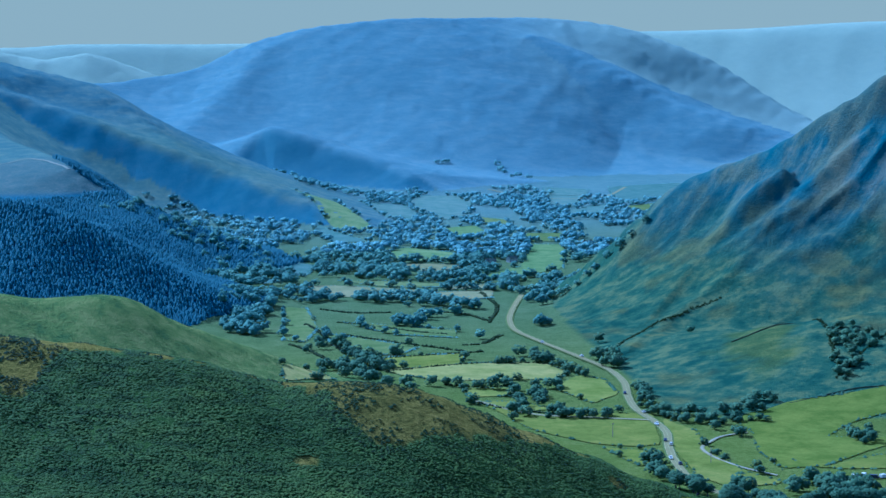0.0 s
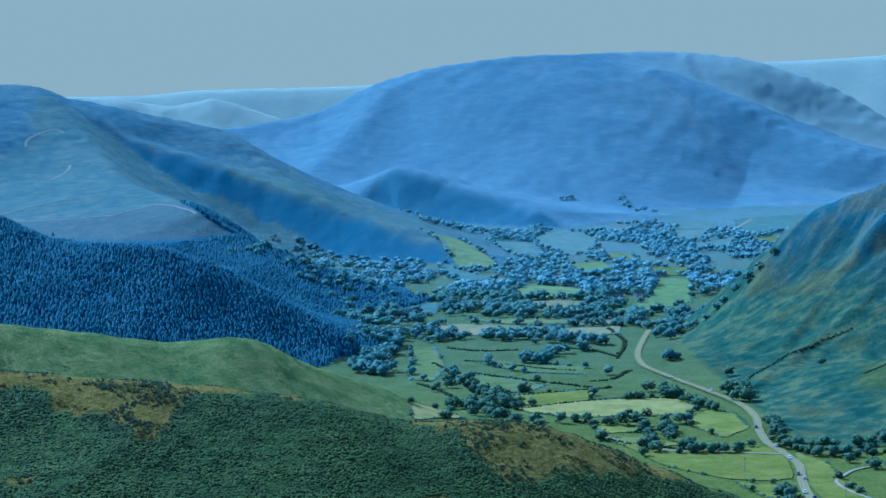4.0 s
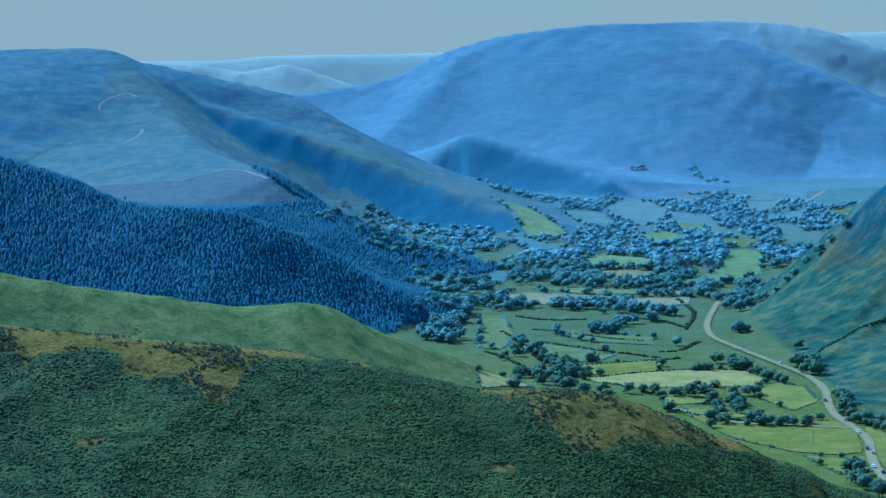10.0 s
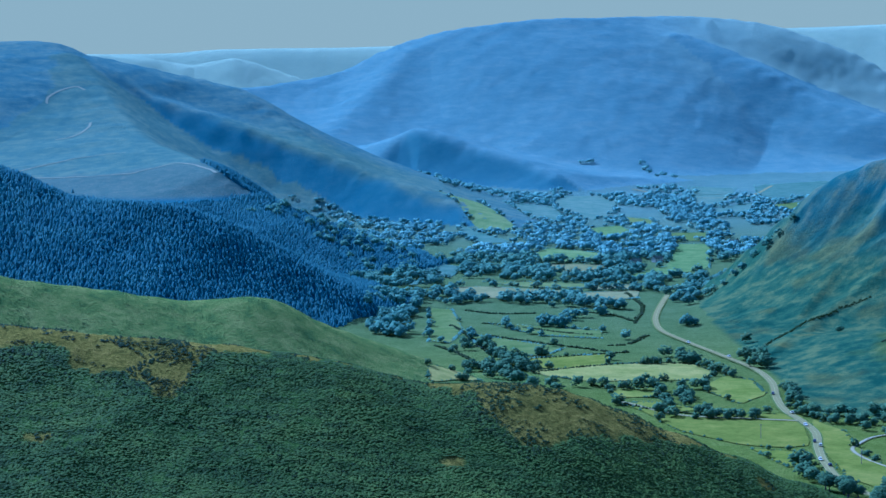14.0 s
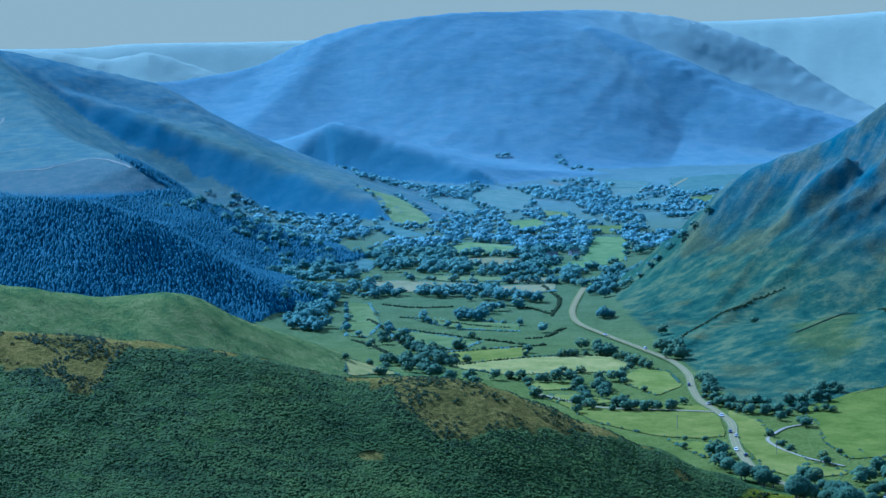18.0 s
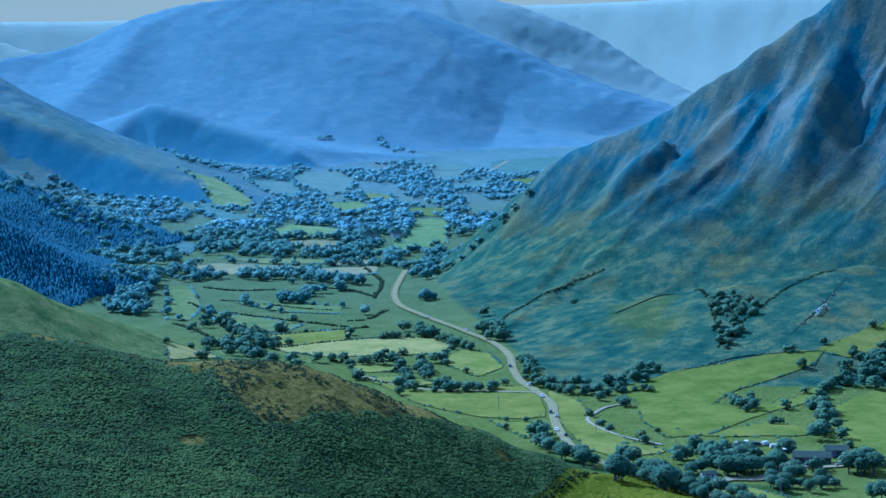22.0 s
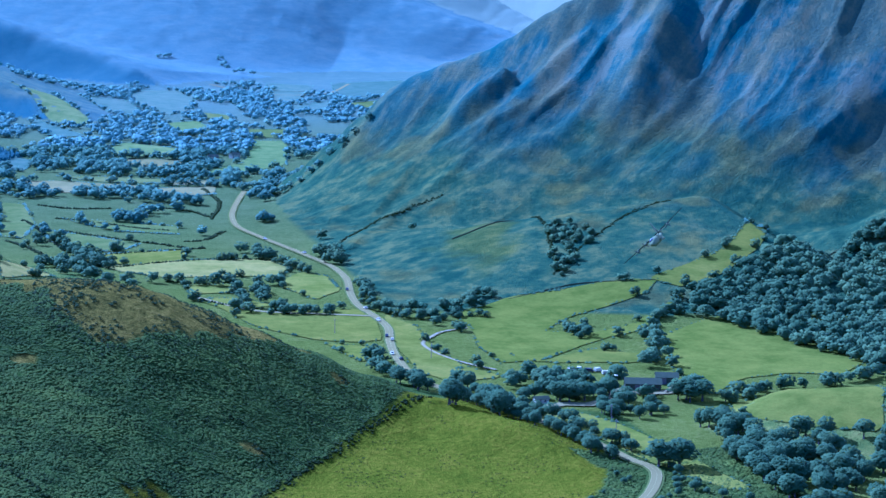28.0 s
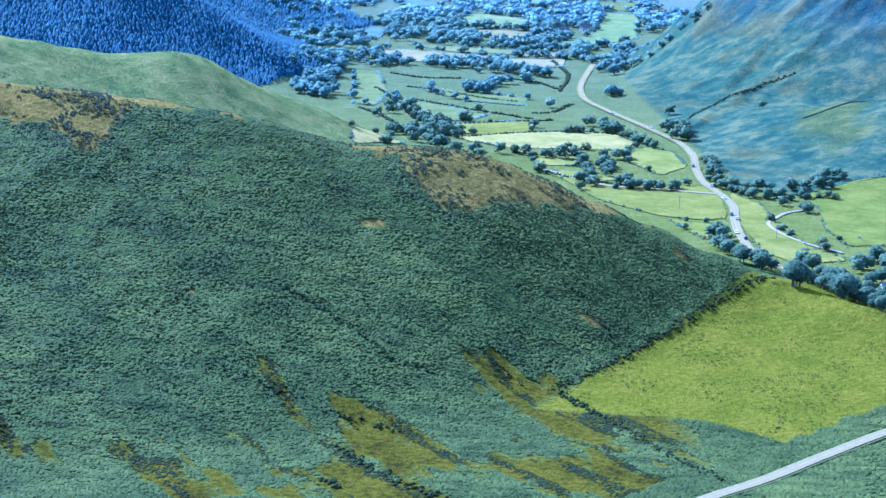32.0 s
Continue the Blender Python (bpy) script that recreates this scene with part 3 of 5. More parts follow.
field("heath", [(-57, 2222), (-18, 2137), (-43, 2007), (-51, 2001)])
field("heath", [(-102, 2192), (-55, 2158), (-19, 2117), (-51, 1995), (-90, 2095)])
field("heath", [(-148, 1969), (-110, 2009), (-114, 1975), (-130, 1960)])
field("meadow", [(61, 1489), (85, 1461), (128, 1406), (114, 1379), (78, 1356), (64, 1432)])
field("meadow", [(79, 1552), (115, 1531), (165, 1496), (160, 1453), (114, 1476)])
field("hay", [(90, 1294), (154, 1322), (206, 1322), (217, 1284), (206, 1252), (163, 1255), (128, 1251), (103, 1271)])
field("lush", [(137, 1223), (173, 1224), (165, 1195), (139, 1192)])
field("lush", [(199, 1225), (221, 1268), (236, 1251), (236, 1199), (213, 1166), (200, 1211)])
field("lush", [(138, 1173), (170, 1177), (185, 1148), (155, 1139)])
field("hay", [(24, 1222), (48, 1238), (58, 1222), (23, 1185)])
field("meadow", [(78, 1345), (116, 1364), (158, 1370), (148, 1316), (108, 1304), (82, 1325)])
field("meadow", [(33, 1648), (53, 1640), (57, 1516), (45, 1445), (29, 1457)])
field("meadow", [(142, 1180), (172, 1124), (221, 1132), (243, 1130), (228, 1038), (215, 1033), (191, 1041), (163, 1084)])
field("lush", [(194, 1031), (217, 1019), (205, 974), (199, 999)])
field("meadow", [(245, 1117), (256, 1076), (251, 1016), (257, 961), (269, 935), (238, 921), (227, 950), (231, 1013)])
field("lush", [(286, 1111), (333, 1144), (399, 1150), (429, 1145), (412, 1122), (354, 1090), (327, 1054), (349, 1043), (379, 1059), (435, 1119), (430, 1106), (381, 1046), (341, 1017), (302, 976), (277, 971), (277, 1016), (287, 1072)])
field("lush", [(389, 1030), (440, 1077), (454, 1036), (486, 958), (448, 918), (423, 926), (391, 916), (362, 881), (363, 938), (379, 1000)])
field("lush", [(256, 838), (280, 855), (294, 824), (305, 760), (313, 717), (304, 713), (290, 740), (275, 799)])
field("meadow", [(289, 992), (306, 969), (351, 961), (362, 982), (339, 1002), (300, 970)])
field("meadow", [(361, 859), (386, 875), (421, 885), (419, 812), (396, 766), (369, 781), (349, 804)])

field("meadow", [(423, 1148), (455, 1167), (492, 1191), (572, 1305), (523, 1198), (475, 1150), (440, 1128)])


# ---- road and stream ----
def ribbon(name, line, wide, material, lift, parent=None, offset=0.0, lie=False):
    p = smooth_line([(a, b, 0) for a, b in line], 5.0)
    t = np.gradient(p[:, :2], axis=0)
    t /= np.linalg.norm(t, axis=1)[:, None]
    side = np.stack([t[:, 1], -t[:, 0]], 1)
    mid = p[:, :2] + side * offset
    across = np.linspace(-0.5, 0.5, 5) * wide
    xy = (mid[:, None, :] + side[:, None, :] * across[None, :, None]).reshape(-1, 2)
    base = terrain(mid[:, 0], mid[:, 1])[0]
    base = np.convolve(np.pad(base, 4, "edge"), np.ones(9) / 9, "valid")
    z = np.repeat(base, 5) + lift if not lie else terrain(xy[:, 0], xy[:, 1])[0] + lift
    n = len(p)
    i, j = np.meshgrid(np.arange(n - 1), np.arange(4), indexing="ij")
    quads = np.stack([i * 5 + j, i * 5 + j + 1, (i + 1) * 5 + j + 1, (i + 1) * 5 + j], -1).reshape(-1, 4)[:, ::-1]
    ob = sheet(name, np.column_stack([xy, z]), quads, material)
    ob.parent = parent
    return ob, np.column_stack([mid, base + lift]), t


def plain(name, low, high, rough=0.8, scale=0.5, gloss=0.3, metal=0.0, bump=0.0):
    s = Shade(name, rough, gloss)
    s.b.inputs["Metallic"].default_value = metal
    s.colour(s.mix(s.noise(scale, 5), low, high))
    if bump:
        s.bump(s.noise(scale * 4, 4), bump, 0.3)
    return s.m


# asphalt lightened past its own grey: the sun's glare is in the colour
asphalt = plain("worn_glaring_asphalt", (0.17, 0.14, 0.037), (0.22, 0.182, 0.048), 0.9, 0.25, 0.0)
verge_mat = plain("road_verge", (0.09, 0.11, 0.016), (0.14, 0.145, 0.025), 1.0, 0.3, 0.0)
paint = plain("road_paint", (0.34, 0.29, 0.085), (0.4, 0.34, 0.1), 0.8, 2.0, 0.0)
gravel = plain("pale_gravel", (0.17, 0.145, 0.045), (0.26, 0.22, 0.07), 0.95, 0.6, 0.0, bump=0.4)
pale_track = plain("pale_track", (0.19, 0.18, 0.085), (0.25, 0.23, 0.11), 0.95, 0.4, 0.0)
water = plain("stream_water", (0.2, 0.17, 0.055), (0.3, 0.25, 0.08), 0.5, 0.4, 0.04, bump=0.2)

verge, _, _ = ribbon("verge", ROAD, 6.4, verge_mat, 0.55)
tagged(verge, "dry grass verge along the valley road", "verge", kind="structure")
road, ROAD_LINE, ROAD_WAY = ribbon("road", ROAD, 4.6, asphalt, 0.85)
tagged(road, "worn asphalt road winding through the valley, paled by sun glare", "road", kind="structure")
for edge in (-2.1, 2.1):
    ribbon("edge_line", ROAD, 0.14, paint, 0.89, road, edge)
ribbon("centre_line", ROAD, 0.12, paint, 0.90, road, 0.0)

stream, _, _ = ribbon("stream", [(284, 1067), (267, 1057), (257, 1043), (248, 1026), (248, 1005), (253, 983), (261, 966), (270, 953)], 1.5, water, 0.62)
tagged(stream, "shallow bright stream winding through pasture", "water", kind="structure")
bank, _, _ = ribbon("stream_bank", [(284, 1067), (267, 1057), (257, 1043), (248, 1026), (248, 1005), (253, 983), (261, 966), (270, 953)], 2.5, gravel, 0.5)
tagged(bank, "pale stony bank of the stream", "bank", kind="structure")
for line, wide in (([(268, 862), (280, 868), (292, 866), (301, 873)], 7.0), ([(318, 900), (330, 890), (345, 892), (352, 905)], 8.0), ([(303, 873), (312, 890), (318, 902)], 4.0),
                   ([(238, 1107), (205, 1118), (170, 1132), (140, 1180)], 3.5), ([(395, 3140), (470, 2980), (560, 3010), (640, 3220)], 5.0),
                   ([(-27, 1390), (-14, 1365), (-6, 1340)], 5.0)):
    yard, _, _ = ribbon("farm_track", line, wide, gravel, 0.7)
    tagged(yard, "pale gravel farm track and yard", "track", kind="structure")


def hill_track(line):
    track, _, _ = ribbon("hill_track", line, 3.4, pale_track, 0.4, lie=True)
    tagged(track, "pale zigzag forestry track on the hillside", "track", kind="structure")


hill_track([(-471, 2706), (-473, 2727), (-466, 2747), (-454, 2768), (-439, 2777), (-426, 2760)])
hill_track([(-427, 2506), (-410, 2512), (-399, 2536), (-393, 2566), (-394, 2592)])
hill_track([(-409, 2226), (-359, 2192), (-316, 2164), (-281, 2137), (-260, 2169), (-240, 2191), (-218, 2157), (-197, 2102), (-183, 2068)])
hill_track([(-431, 2273), (-395, 2296), (-358, 2315), (-310, 2309)])


# ---- trees ----
def leaf_material(name, dark, light, scale=0.8, grain=0.5, streak=0.0):
    s = Shade(name, 0.8, 0.04)
    tone = s.math("ADD", s.math("MULTIPLY", s.random(), 0.5), s.math("MULTIPLY", s.island(), 0.5))
    c = s.mix(tone, dark, light)
    c = s.mix(grain, c, s.ramp(s.noise(scale, 3), [(0.3, (0.45, 0.5, 0.45)), (0.7, (1.1, 1.1, 1.0))]), "MULTIPLY")
    c = s.mix(0.75, c, s.ramp(s.noise(0.022, 5), [(0.32, (0.55, 0.62, 0.55)), (0.5, (0.9, 0.92, 0.85)), (0.66, (1.25, 1.2, 1.0))]), "MULTIPLY")
    if streak:
        c = s.mix(streak, c, s.ramp(s.noise(0.17, 5, 0.65, (0.4, 1.1, 1.0)), [(0.36, (0.38, 0.42, 0.4)), (0.5, (0.95, 0.95, 0.95)), (0.64, (1.3, 1.25, 1.1))]), "MULTIPLY")
    s.colour(c)
    glow = s.node("ShaderNodeBsdfTranslucent")
    s.link(c, glow.inputs["Color"])
    both = s.node("ShaderNodeMixShader", Fac=0.38)
    s.link(s.b.outputs[0], both.inputs[1])
    s.link(glow.outputs[0], both.inputs[2])
    s.link(both.outputs[0], s.t.nodes["Material Output"].inputs[0])
    return s.m


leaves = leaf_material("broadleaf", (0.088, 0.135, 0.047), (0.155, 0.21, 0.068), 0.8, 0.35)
# two paler leaf colours with haze mixed in, full and half strength
hazy_leaves = leaf_material("hazy_broadleaf", (0.25, 0.355, 0.235), (0.29, 0.395, 0.26), 0.8, 0.15)
half_hazy_leaves = leaf_material("half_hazy_broadleaf", (0.155, 0.235, 0.12), (0.205, 0.285, 0.142), 0.8, 0.15)
# spruce green lightened and blued to carry the haze over the plantation
hazy_needles = leaf_material("hazy_spruce_needles", (0.1, 0.175, 0.14), (0.125, 0.202, 0.156), 0.8, 0.15)
scrub = leaf_material("dark_scrub", (0.028, 0.042, 0.005), (0.065, 0.08, 0.012))
fern = leaf_material("bracken_fronds", (0.085, 0.116, 0.012), (0.148, 0.176, 0.02), 0.8, 0.15, 0.7)
bark = plain("bark", (0.05, 0.045, 0.035), (0.12, 0.10, 0.08), 0.9, 3.0)


def clump_shape():
    """A ragged tuft of leaves of size one: eight faces between uneven corners."""
    v = np.array([(1, 0, 0), (0, 1, 0), (-1, 0, 0), (0, -1, 0), (0, 0, 1), (0, 0, -1)], float)
    f = np.array([(0, 1, 4), (1, 2, 4), (2, 3, 4), (3, 0, 4), (1, 0, 5), (2, 1, 5), (3, 2, 5), (0, 3, 5)])
    return v, f


def scatter(places, sizes, rng, flat=0.7, ragged=0.35, dome=False):
    """Many tufts at the places: corners and faces; domes lack their underside."""
    v, f = clump_shape()
    f = f[:4] if dome else f
    n = len(places)
    a = rng.uniform(0, 2 * np.pi, n)
    body = v[None] * (1 + rng.uniform(-ragged, ragged, (n, 6, 1)))
    body = body + rng.normal(0, 0.12, (n, 6, 3))
    x = body[..., 0] * np.cos(a)[:, None] - body[..., 1] * np.sin(a)[:, None]
    y = body[..., 0] * np.sin(a)[:, None] + body[..., 1] * np.cos(a)[:, None]
    out = np.stack([x, y, body[..., 2] * flat], -1) * np.asarray(sizes)[:, None, None] + np.asarray(places)[:, None, :]
    return out.reshape(-1, 3), (f[None] + 6 * np.arange(n)[:, None, None]).reshape(-1, 3)


def crown_points(rng, tufts, shape):
    """Places for tufts over a crown of several lobes, for a tree of height one."""
    lobes = [(0.0, 0.0, 0.60, 0.33)]
    for i in range(shape):
        b = 2 * math.pi * (i + rng.uniform(-0.3, 0.3)) / shape
        out = rng.uniform(0.10, 0.22)
        lobes.append((out * math.cos(b), out * math.sin(b), rng.uniform(0.36, 0.66), rng.uniform(0.17, 0.26)))
    share = np.array([l[3] ** 2 for l in lobes])
    pick = rng.choice(len(lobes), tufts, p=share / share.sum())
    d = rng.normal(size=(tufts, 3))
    d /= np.linalg.norm(d, axis=1)[:, None]
    L = np.array(lobes)[pick]
    p = L[:, :3] + d * L[:, 3:] * rng.uniform(0.82, 1.04, (tufts, 1)) * np.array([1, 1, 0.95])
    p[:, 2] = np.clip(p[:, 2], 0.16, None)
    return p


def build_tree(seed, tufts):
    rng = np.random.default_rng(seed)
    thing = empty("tree", Matrix(), "", "tree", "broadleaf trees in the valley")
    bm = bmesh.new()
    rings = []
    for h, r in ((-0.04, 0.045), (0.1, 0.032), (0.3, 0.026), (0.55, 0.012)):
        rings.append([bm.verts.new((r * math.cos(k * math.pi / 3) + 0.02 * h, r * math.sin(k * math.pi / 3), h)) for k in range(6)])
    for lo, hi in zip(rings, rings[1:]):
        for k in range(6):
            bm.faces.new((lo[k], lo[(k + 1) % 6], hi[(k + 1) % 6], hi[k]))
    for k in range(4):
        b = k * 1.6 + rng.uniform(-0.4, 0.4)
        end = Vector((0.2 * math.cos(b), 0.2 * math.sin(b), 0.55))
        start = Vector((0, 0, 0.22 + 0.05 * k))
        side = Vector((-math.sin(b), math.cos(b), 0)) * 0.012
        up = Vector((0, 0, 0.012))
        a = [bm.verts.new(start + s) for s in (side, up, -side)]
        bm.faces.new((a[0], a[1], bm.verts.new(end)))
        bm.faces.new((a[1], a[2], bm.verts.new(end)))
    part("trunk", bm, bark, thing)
    p = crown_points(rng, tufts, int(rng.integers(4, 7)))
    v, f = scatter(p, rng.uniform(0.04, 0.07, tufts), rng, 0.85, 0.45, True)
    out = v - np.array([0, 0, 0.42])
    tuft = v - np.repeat(p, 6, 0)
    crown = sheet("crown", v, f, leaves, out / np.linalg.norm(out, axis=1)[:, None] + 0.6 * tuft / np.linalg.norm(tuft, axis=1)[:, None])
    crown.parent = thing
    return thing


SPOTS = []
spot_rng = np.random.default_rng(5)


def belt(line, spacing, low, high, spread):
    """A row of trees along a line of the plan."""
    p = np.array(line, float)
    for a, b in zip(p, p[1:]):
        n = max(1, int(np.linalg.norm(b - a) / spacing))
        for u in (np.arange(n) + spot_rng.uniform(0, 1, n)) / n:
            q = a + (b - a) * u + spot_rng.normal(0, spread * 0.6, 2)
            SPOTS.append((q[0], q[1], spot_rng.uniform(low, high)))


def wood(outline, count, low, high):
    """Trees spread over a patch of the plan."""
    p = np.array(outline, float)
    lo, hi = p.min(0), p.max(0)
    got = 0
    for _ in range(count * 12):
        q = spot_rng.uniform(lo, hi)
        if got < count and inside(outline, q[0], q[1]):
            SPOTS.append((q[0], q[1], spot_rng.uniform(low, high)))
            got += 1


belt([(286, 763), (289, 751), (289, 742)], 7, 12, 15, 3)
belt([(252, 836), (261, 815), (266, 781), (271, 759)], 7, 6, 9, 5)
belt([(322, 910), (323, 909)], 9, 13, 13, 1)
wood([(272, 931), (291, 938), (318, 927), (319, 910), (303, 870), (271, 872), (262, 900)], 40, 7, 11)
wood([(221, 898), (247, 917), (231, 847), (208, 829)], 9, 10, 13)
belt([(212, 991), (213, 952), (212, 911), (212, 884)], 5, 7, 11, 8)
belt([(243, 865), (238, 827)], 6, 11, 14, 3)
wood([(336, 1061), (357, 1066), (346, 1028), (327, 1030)], 9, 5, 9)
belt([(387, 1042), (371, 980), (352, 947)], 6, 6, 11, 5)
belt([(439, 1150), (445, 1129), (431, 1109), (389, 1049)], 7, 5, 9, 5)
wood([(346, 893), (362, 892), (352, 864), (336, 867)], 9, 9, 13)
belt([(360, 860), (381, 879), (409, 892)], 6, 7, 10, 4)
belt([(412, 892), (436, 897), (472, 914)], 6, 7, 10, 4)
wood([(281, 859), (313, 869), (326, 847), (295, 826)], 18, 5, 8)
wood([(330, 847), (342, 812), (341, 783), (348, 757), (319, 714), (322, 763)], 36, 7, 11)
wood([(324, 767), (357, 777), (398, 768), (422, 743), (378, 662), (314, 680)], 85, 8, 12)
belt([(339, 881), (313, 878), (273, 881), (258, 887)], 8, 6, 9, 5)
belt([(120, 1236), (144, 1226), (175, 1218), (202, 1225)], 8, 7, 11, 5)
wood([(170, 1209), (190, 1198), (190, 1149), (220, 1126), (221, 1113), (162, 1123), (158, 1170)], 34, 5, 9)
wood([(242, 1332), (259, 1325), (250, 1278), (235, 1295)], 10, 9, 14)
belt([(199, 1355), (227, 1278)], 6, 8, 12, 8)
belt([(250, 1215), (247, 1157)], 6, 7, 10, 4)
belt([(237, 1135), (257, 1122), (289, 1125), (324, 1150)], 5, 6, 10, 6)
belt([(258, 1096), (289, 1100)], 5, 5, 9, 6)
belt([(272, 1077), (280, 1052)], 6, 5, 8, 4)
belt([(250, 1036), (252, 1004), (266, 954)], 10, 3, 6, 8)
belt([(192, 1032), (216, 1025)], 9, 3, 5, 2)
belt([(261, 1677), (303, 1665), (330, 1650), (345, 1652)], 7, 7, 10, 6)
wood([(394, 1280), (427, 1257), (397, 1199), (371, 1165), (368, 1172)], 60, 4, 7)
wood([(532, 1197), (630, 1237), (685, 1216), (520, 911), (477, 924), (465, 974), (453, 1008), (442, 1056), (417, 1082), (437, 1110), (476, 1141)], 1000, 7, 11)
wood([(291, 3383), (418, 3458), (505, 3432), (506, 3129), (383, 2610), (335, 2918)], 170, 8, 12)
wood([(-132, 1988), (-97, 2268), (-18, 2194), (24, 1987), (61, 1869), (-16, 1831), (-50, 1945)], 150, 7, 11)
wood([(-25, 1697), (21, 1741), (28, 1599), (0, 1504), (-18, 1539)], 40, 7, 12)
belt([(53, 1304), (76, 1245), (106, 1213)], 6, 7, 11, 8)
belt([(36, 1386), (70, 1454), (79, 1363)], 12, 6, 10, 6)
belt([(226, 884), (243, 838), (259, 796), (270, 764)], 3.2, 4.5, 7.5, 2)
belt([(241, 890), (259, 846), (275, 806), (284, 775)], 5, 5, 9, 3)
belt([(291, 748), (297, 752)], 3, 13, 14, 1)
belt([(286, 772), (290, 746), (284, 720), (268, 699), (246, 680)], 6, 2.2, 4.5, 2)
belt([(268, 748), (262, 728), (246, 710), (228, 694)], 9, 2, 3.6, 3)
wood([(290, 735), (312, 700), (290, 660), (250, 655), (262, 690), (284, 712)], 16, 2, 5)
belt([(241, 1162), (251, 1109), (274, 1092), (305, 1102)], 4.5, 4, 7, 5)
belt([(234, 1281), (241, 1253), (239, 1216)], 5, 6, 10, 4)
belt([(217, 1370), (227, 1327), (234, 1281)], 6, 4, 8, 4)


def on_field(x, y):
    hit = np.zeros(np.shape(x), bool)
    for f in FIELDS:
        hit |= inside(f, x, y)
    return hit


def near_road(x, y, gap):
    return (np.hypot(x[:, None] - ROAD_LINE[None, ::2, 0], y[:, None] - ROAD_LINE[None, ::2, 1]) < gap).any(1)


def valley_trees():
    """Hedgerow trees and copses between the fields of the far valley."""
    rng = np.random.default_rng(11)
    n = 30000
    b, r = np.radians(rng.uniform(-9, 13.5, n)), rng.uniform(1290, 3350, n)
    x, y = r * np.sin(b), r * np.cos(b)
    z, owner, info = terrain(x, y)
    clumpy = fbm(x / 45, y / 90, 3, 61)
    dense = np.where(r > 1640, 0.42, 0.56)
    ok = (clumpy > dense) & ~on_field(x, y) & ~near_road(x, y, 9)
    ok &= ((owner == 0) | ((owner == 5) & (z < 40)) | ((owner == 6) & (z < 70)))
    x, y, r = x[ok], y[ok], r[ok]
    return [(a, c, rng.uniform(6, 10) if math.hypot(a, c) > 2200 else rng.uniform(6.5, 12)) for a, c in zip(x[:3400], y[:3400])]


def hedge_trees():
    """Broken hedges between neighbouring fields, with standing trees here and there."""
    rng = np.random.default_rng(12)
    out, low, taken = [], [], set()
    for f in FIELDS:
        mine = []
        for a, b in zip(f, f[1:] + f[:1]):
            size = math.dist(a, b)
            far = math.hypot(*a) > 1150
            gaps = rng.uniform(0, 40)
            for u in np.arange(0, size, 1.6):
                q = (a[0] + (b[0] - a[0]) * u / size + rng.normal(0, 0.6), a[1] + (b[1] - a[1]) * u / size + rng.normal(0, 1.0))
                cell = (round(q[0] / 9), round(q[1] / 14))
                if cell in taken:
                    continue
                mine.append(cell)
                thick = value_noise(np.array([u / 17 + gaps]), np.array([gaps]), 14)[0]
                if rng.uniform() < (1.6 * thick - 0.25 if far else 0.3):
                    low.append((*q, rng.uniform(0.6, 1.0) * (0.7 + 1.4 * thick * thick)))
                if rng.uniform() < (0.05 if far else 0.012):
                    out.append((*q, rng.uniform(4, 9)))
        taken.update(mine)
    return out, low


def hides_road(x, y, h):
    """Whether a tree would stand between the hillside and the open road."""
    hit = np.zeros(len(x), bool)
    r = np.hypot(x, y)
    for back in np.linspace(0.0, 1.0, 9):
        k = 1 + back * (7.0 * h) / r
        hit |= near_road(x * k, y * k, 4.5)
    return hit & (y > 925) & (y < 1720)


ALL_SPOTS = np.array(SPOTS)
hedged, hedge_low = hedge_trees()
extra = np.array(valley_trees() + hedged)
extra = extra[~hides_road(*extra.T)]
near_first = ALL_SPOTS[np.argsort(np.hypot(ALL_SPOTS[:, 0], ALL_SPOTS[:, 1]))]
ok = ~near_road(near_first[:, 0], near_first[:, 1], 4.2) & ~hides_road(*near_first.T)
near_first = near_first[ok]
far_spots = np.vstack([near_first[290:], extra])
# only a few trees stand at the foot of the far mountain and on the strip below the crag
sparse = (np.hypot(far_spots[:, 0], far_spots[:, 1]) > 3050) | (np.abs(far_spots[:, 0] - 258) < 50) & (np.abs(far_spots[:, 1] - 1465) < 65)
far_spots = far_spots[~sparse | (value_noise(far_spots[:, 0] / 45, far_spots[:, 1] / 90, 31) > 0.66)]
near_spots = near_first[:290]

models = [build_tree(100 + i, 400) for i in range(6)]
TREE_LABELS = ("tall spreading broadleaf tree in full leaf", "rounded dark green broadleaf tree in full leaf", "small bushy broadleaf tree in the valley")
zs = terrain(near_spots[:, 0], near_spots[:, 1])[0]
for i, ((x, y, h), z) in enumerate(zip(near_spots, zs)):
    wide = random.uniform(0.95, 1.35)
    m = pose(x, y, z, 0, 0, random.uniform(0, 360))
    tree = models[i] if i < 6 else copy_thing(models[i % 6], m)
    tree.matrix_world = m
    tree.scale = (h * wide, h * wide, h)
    tagged(tree, TREE_LABELS[0 if h > 9.5 else 1 if h > 7 else 2])


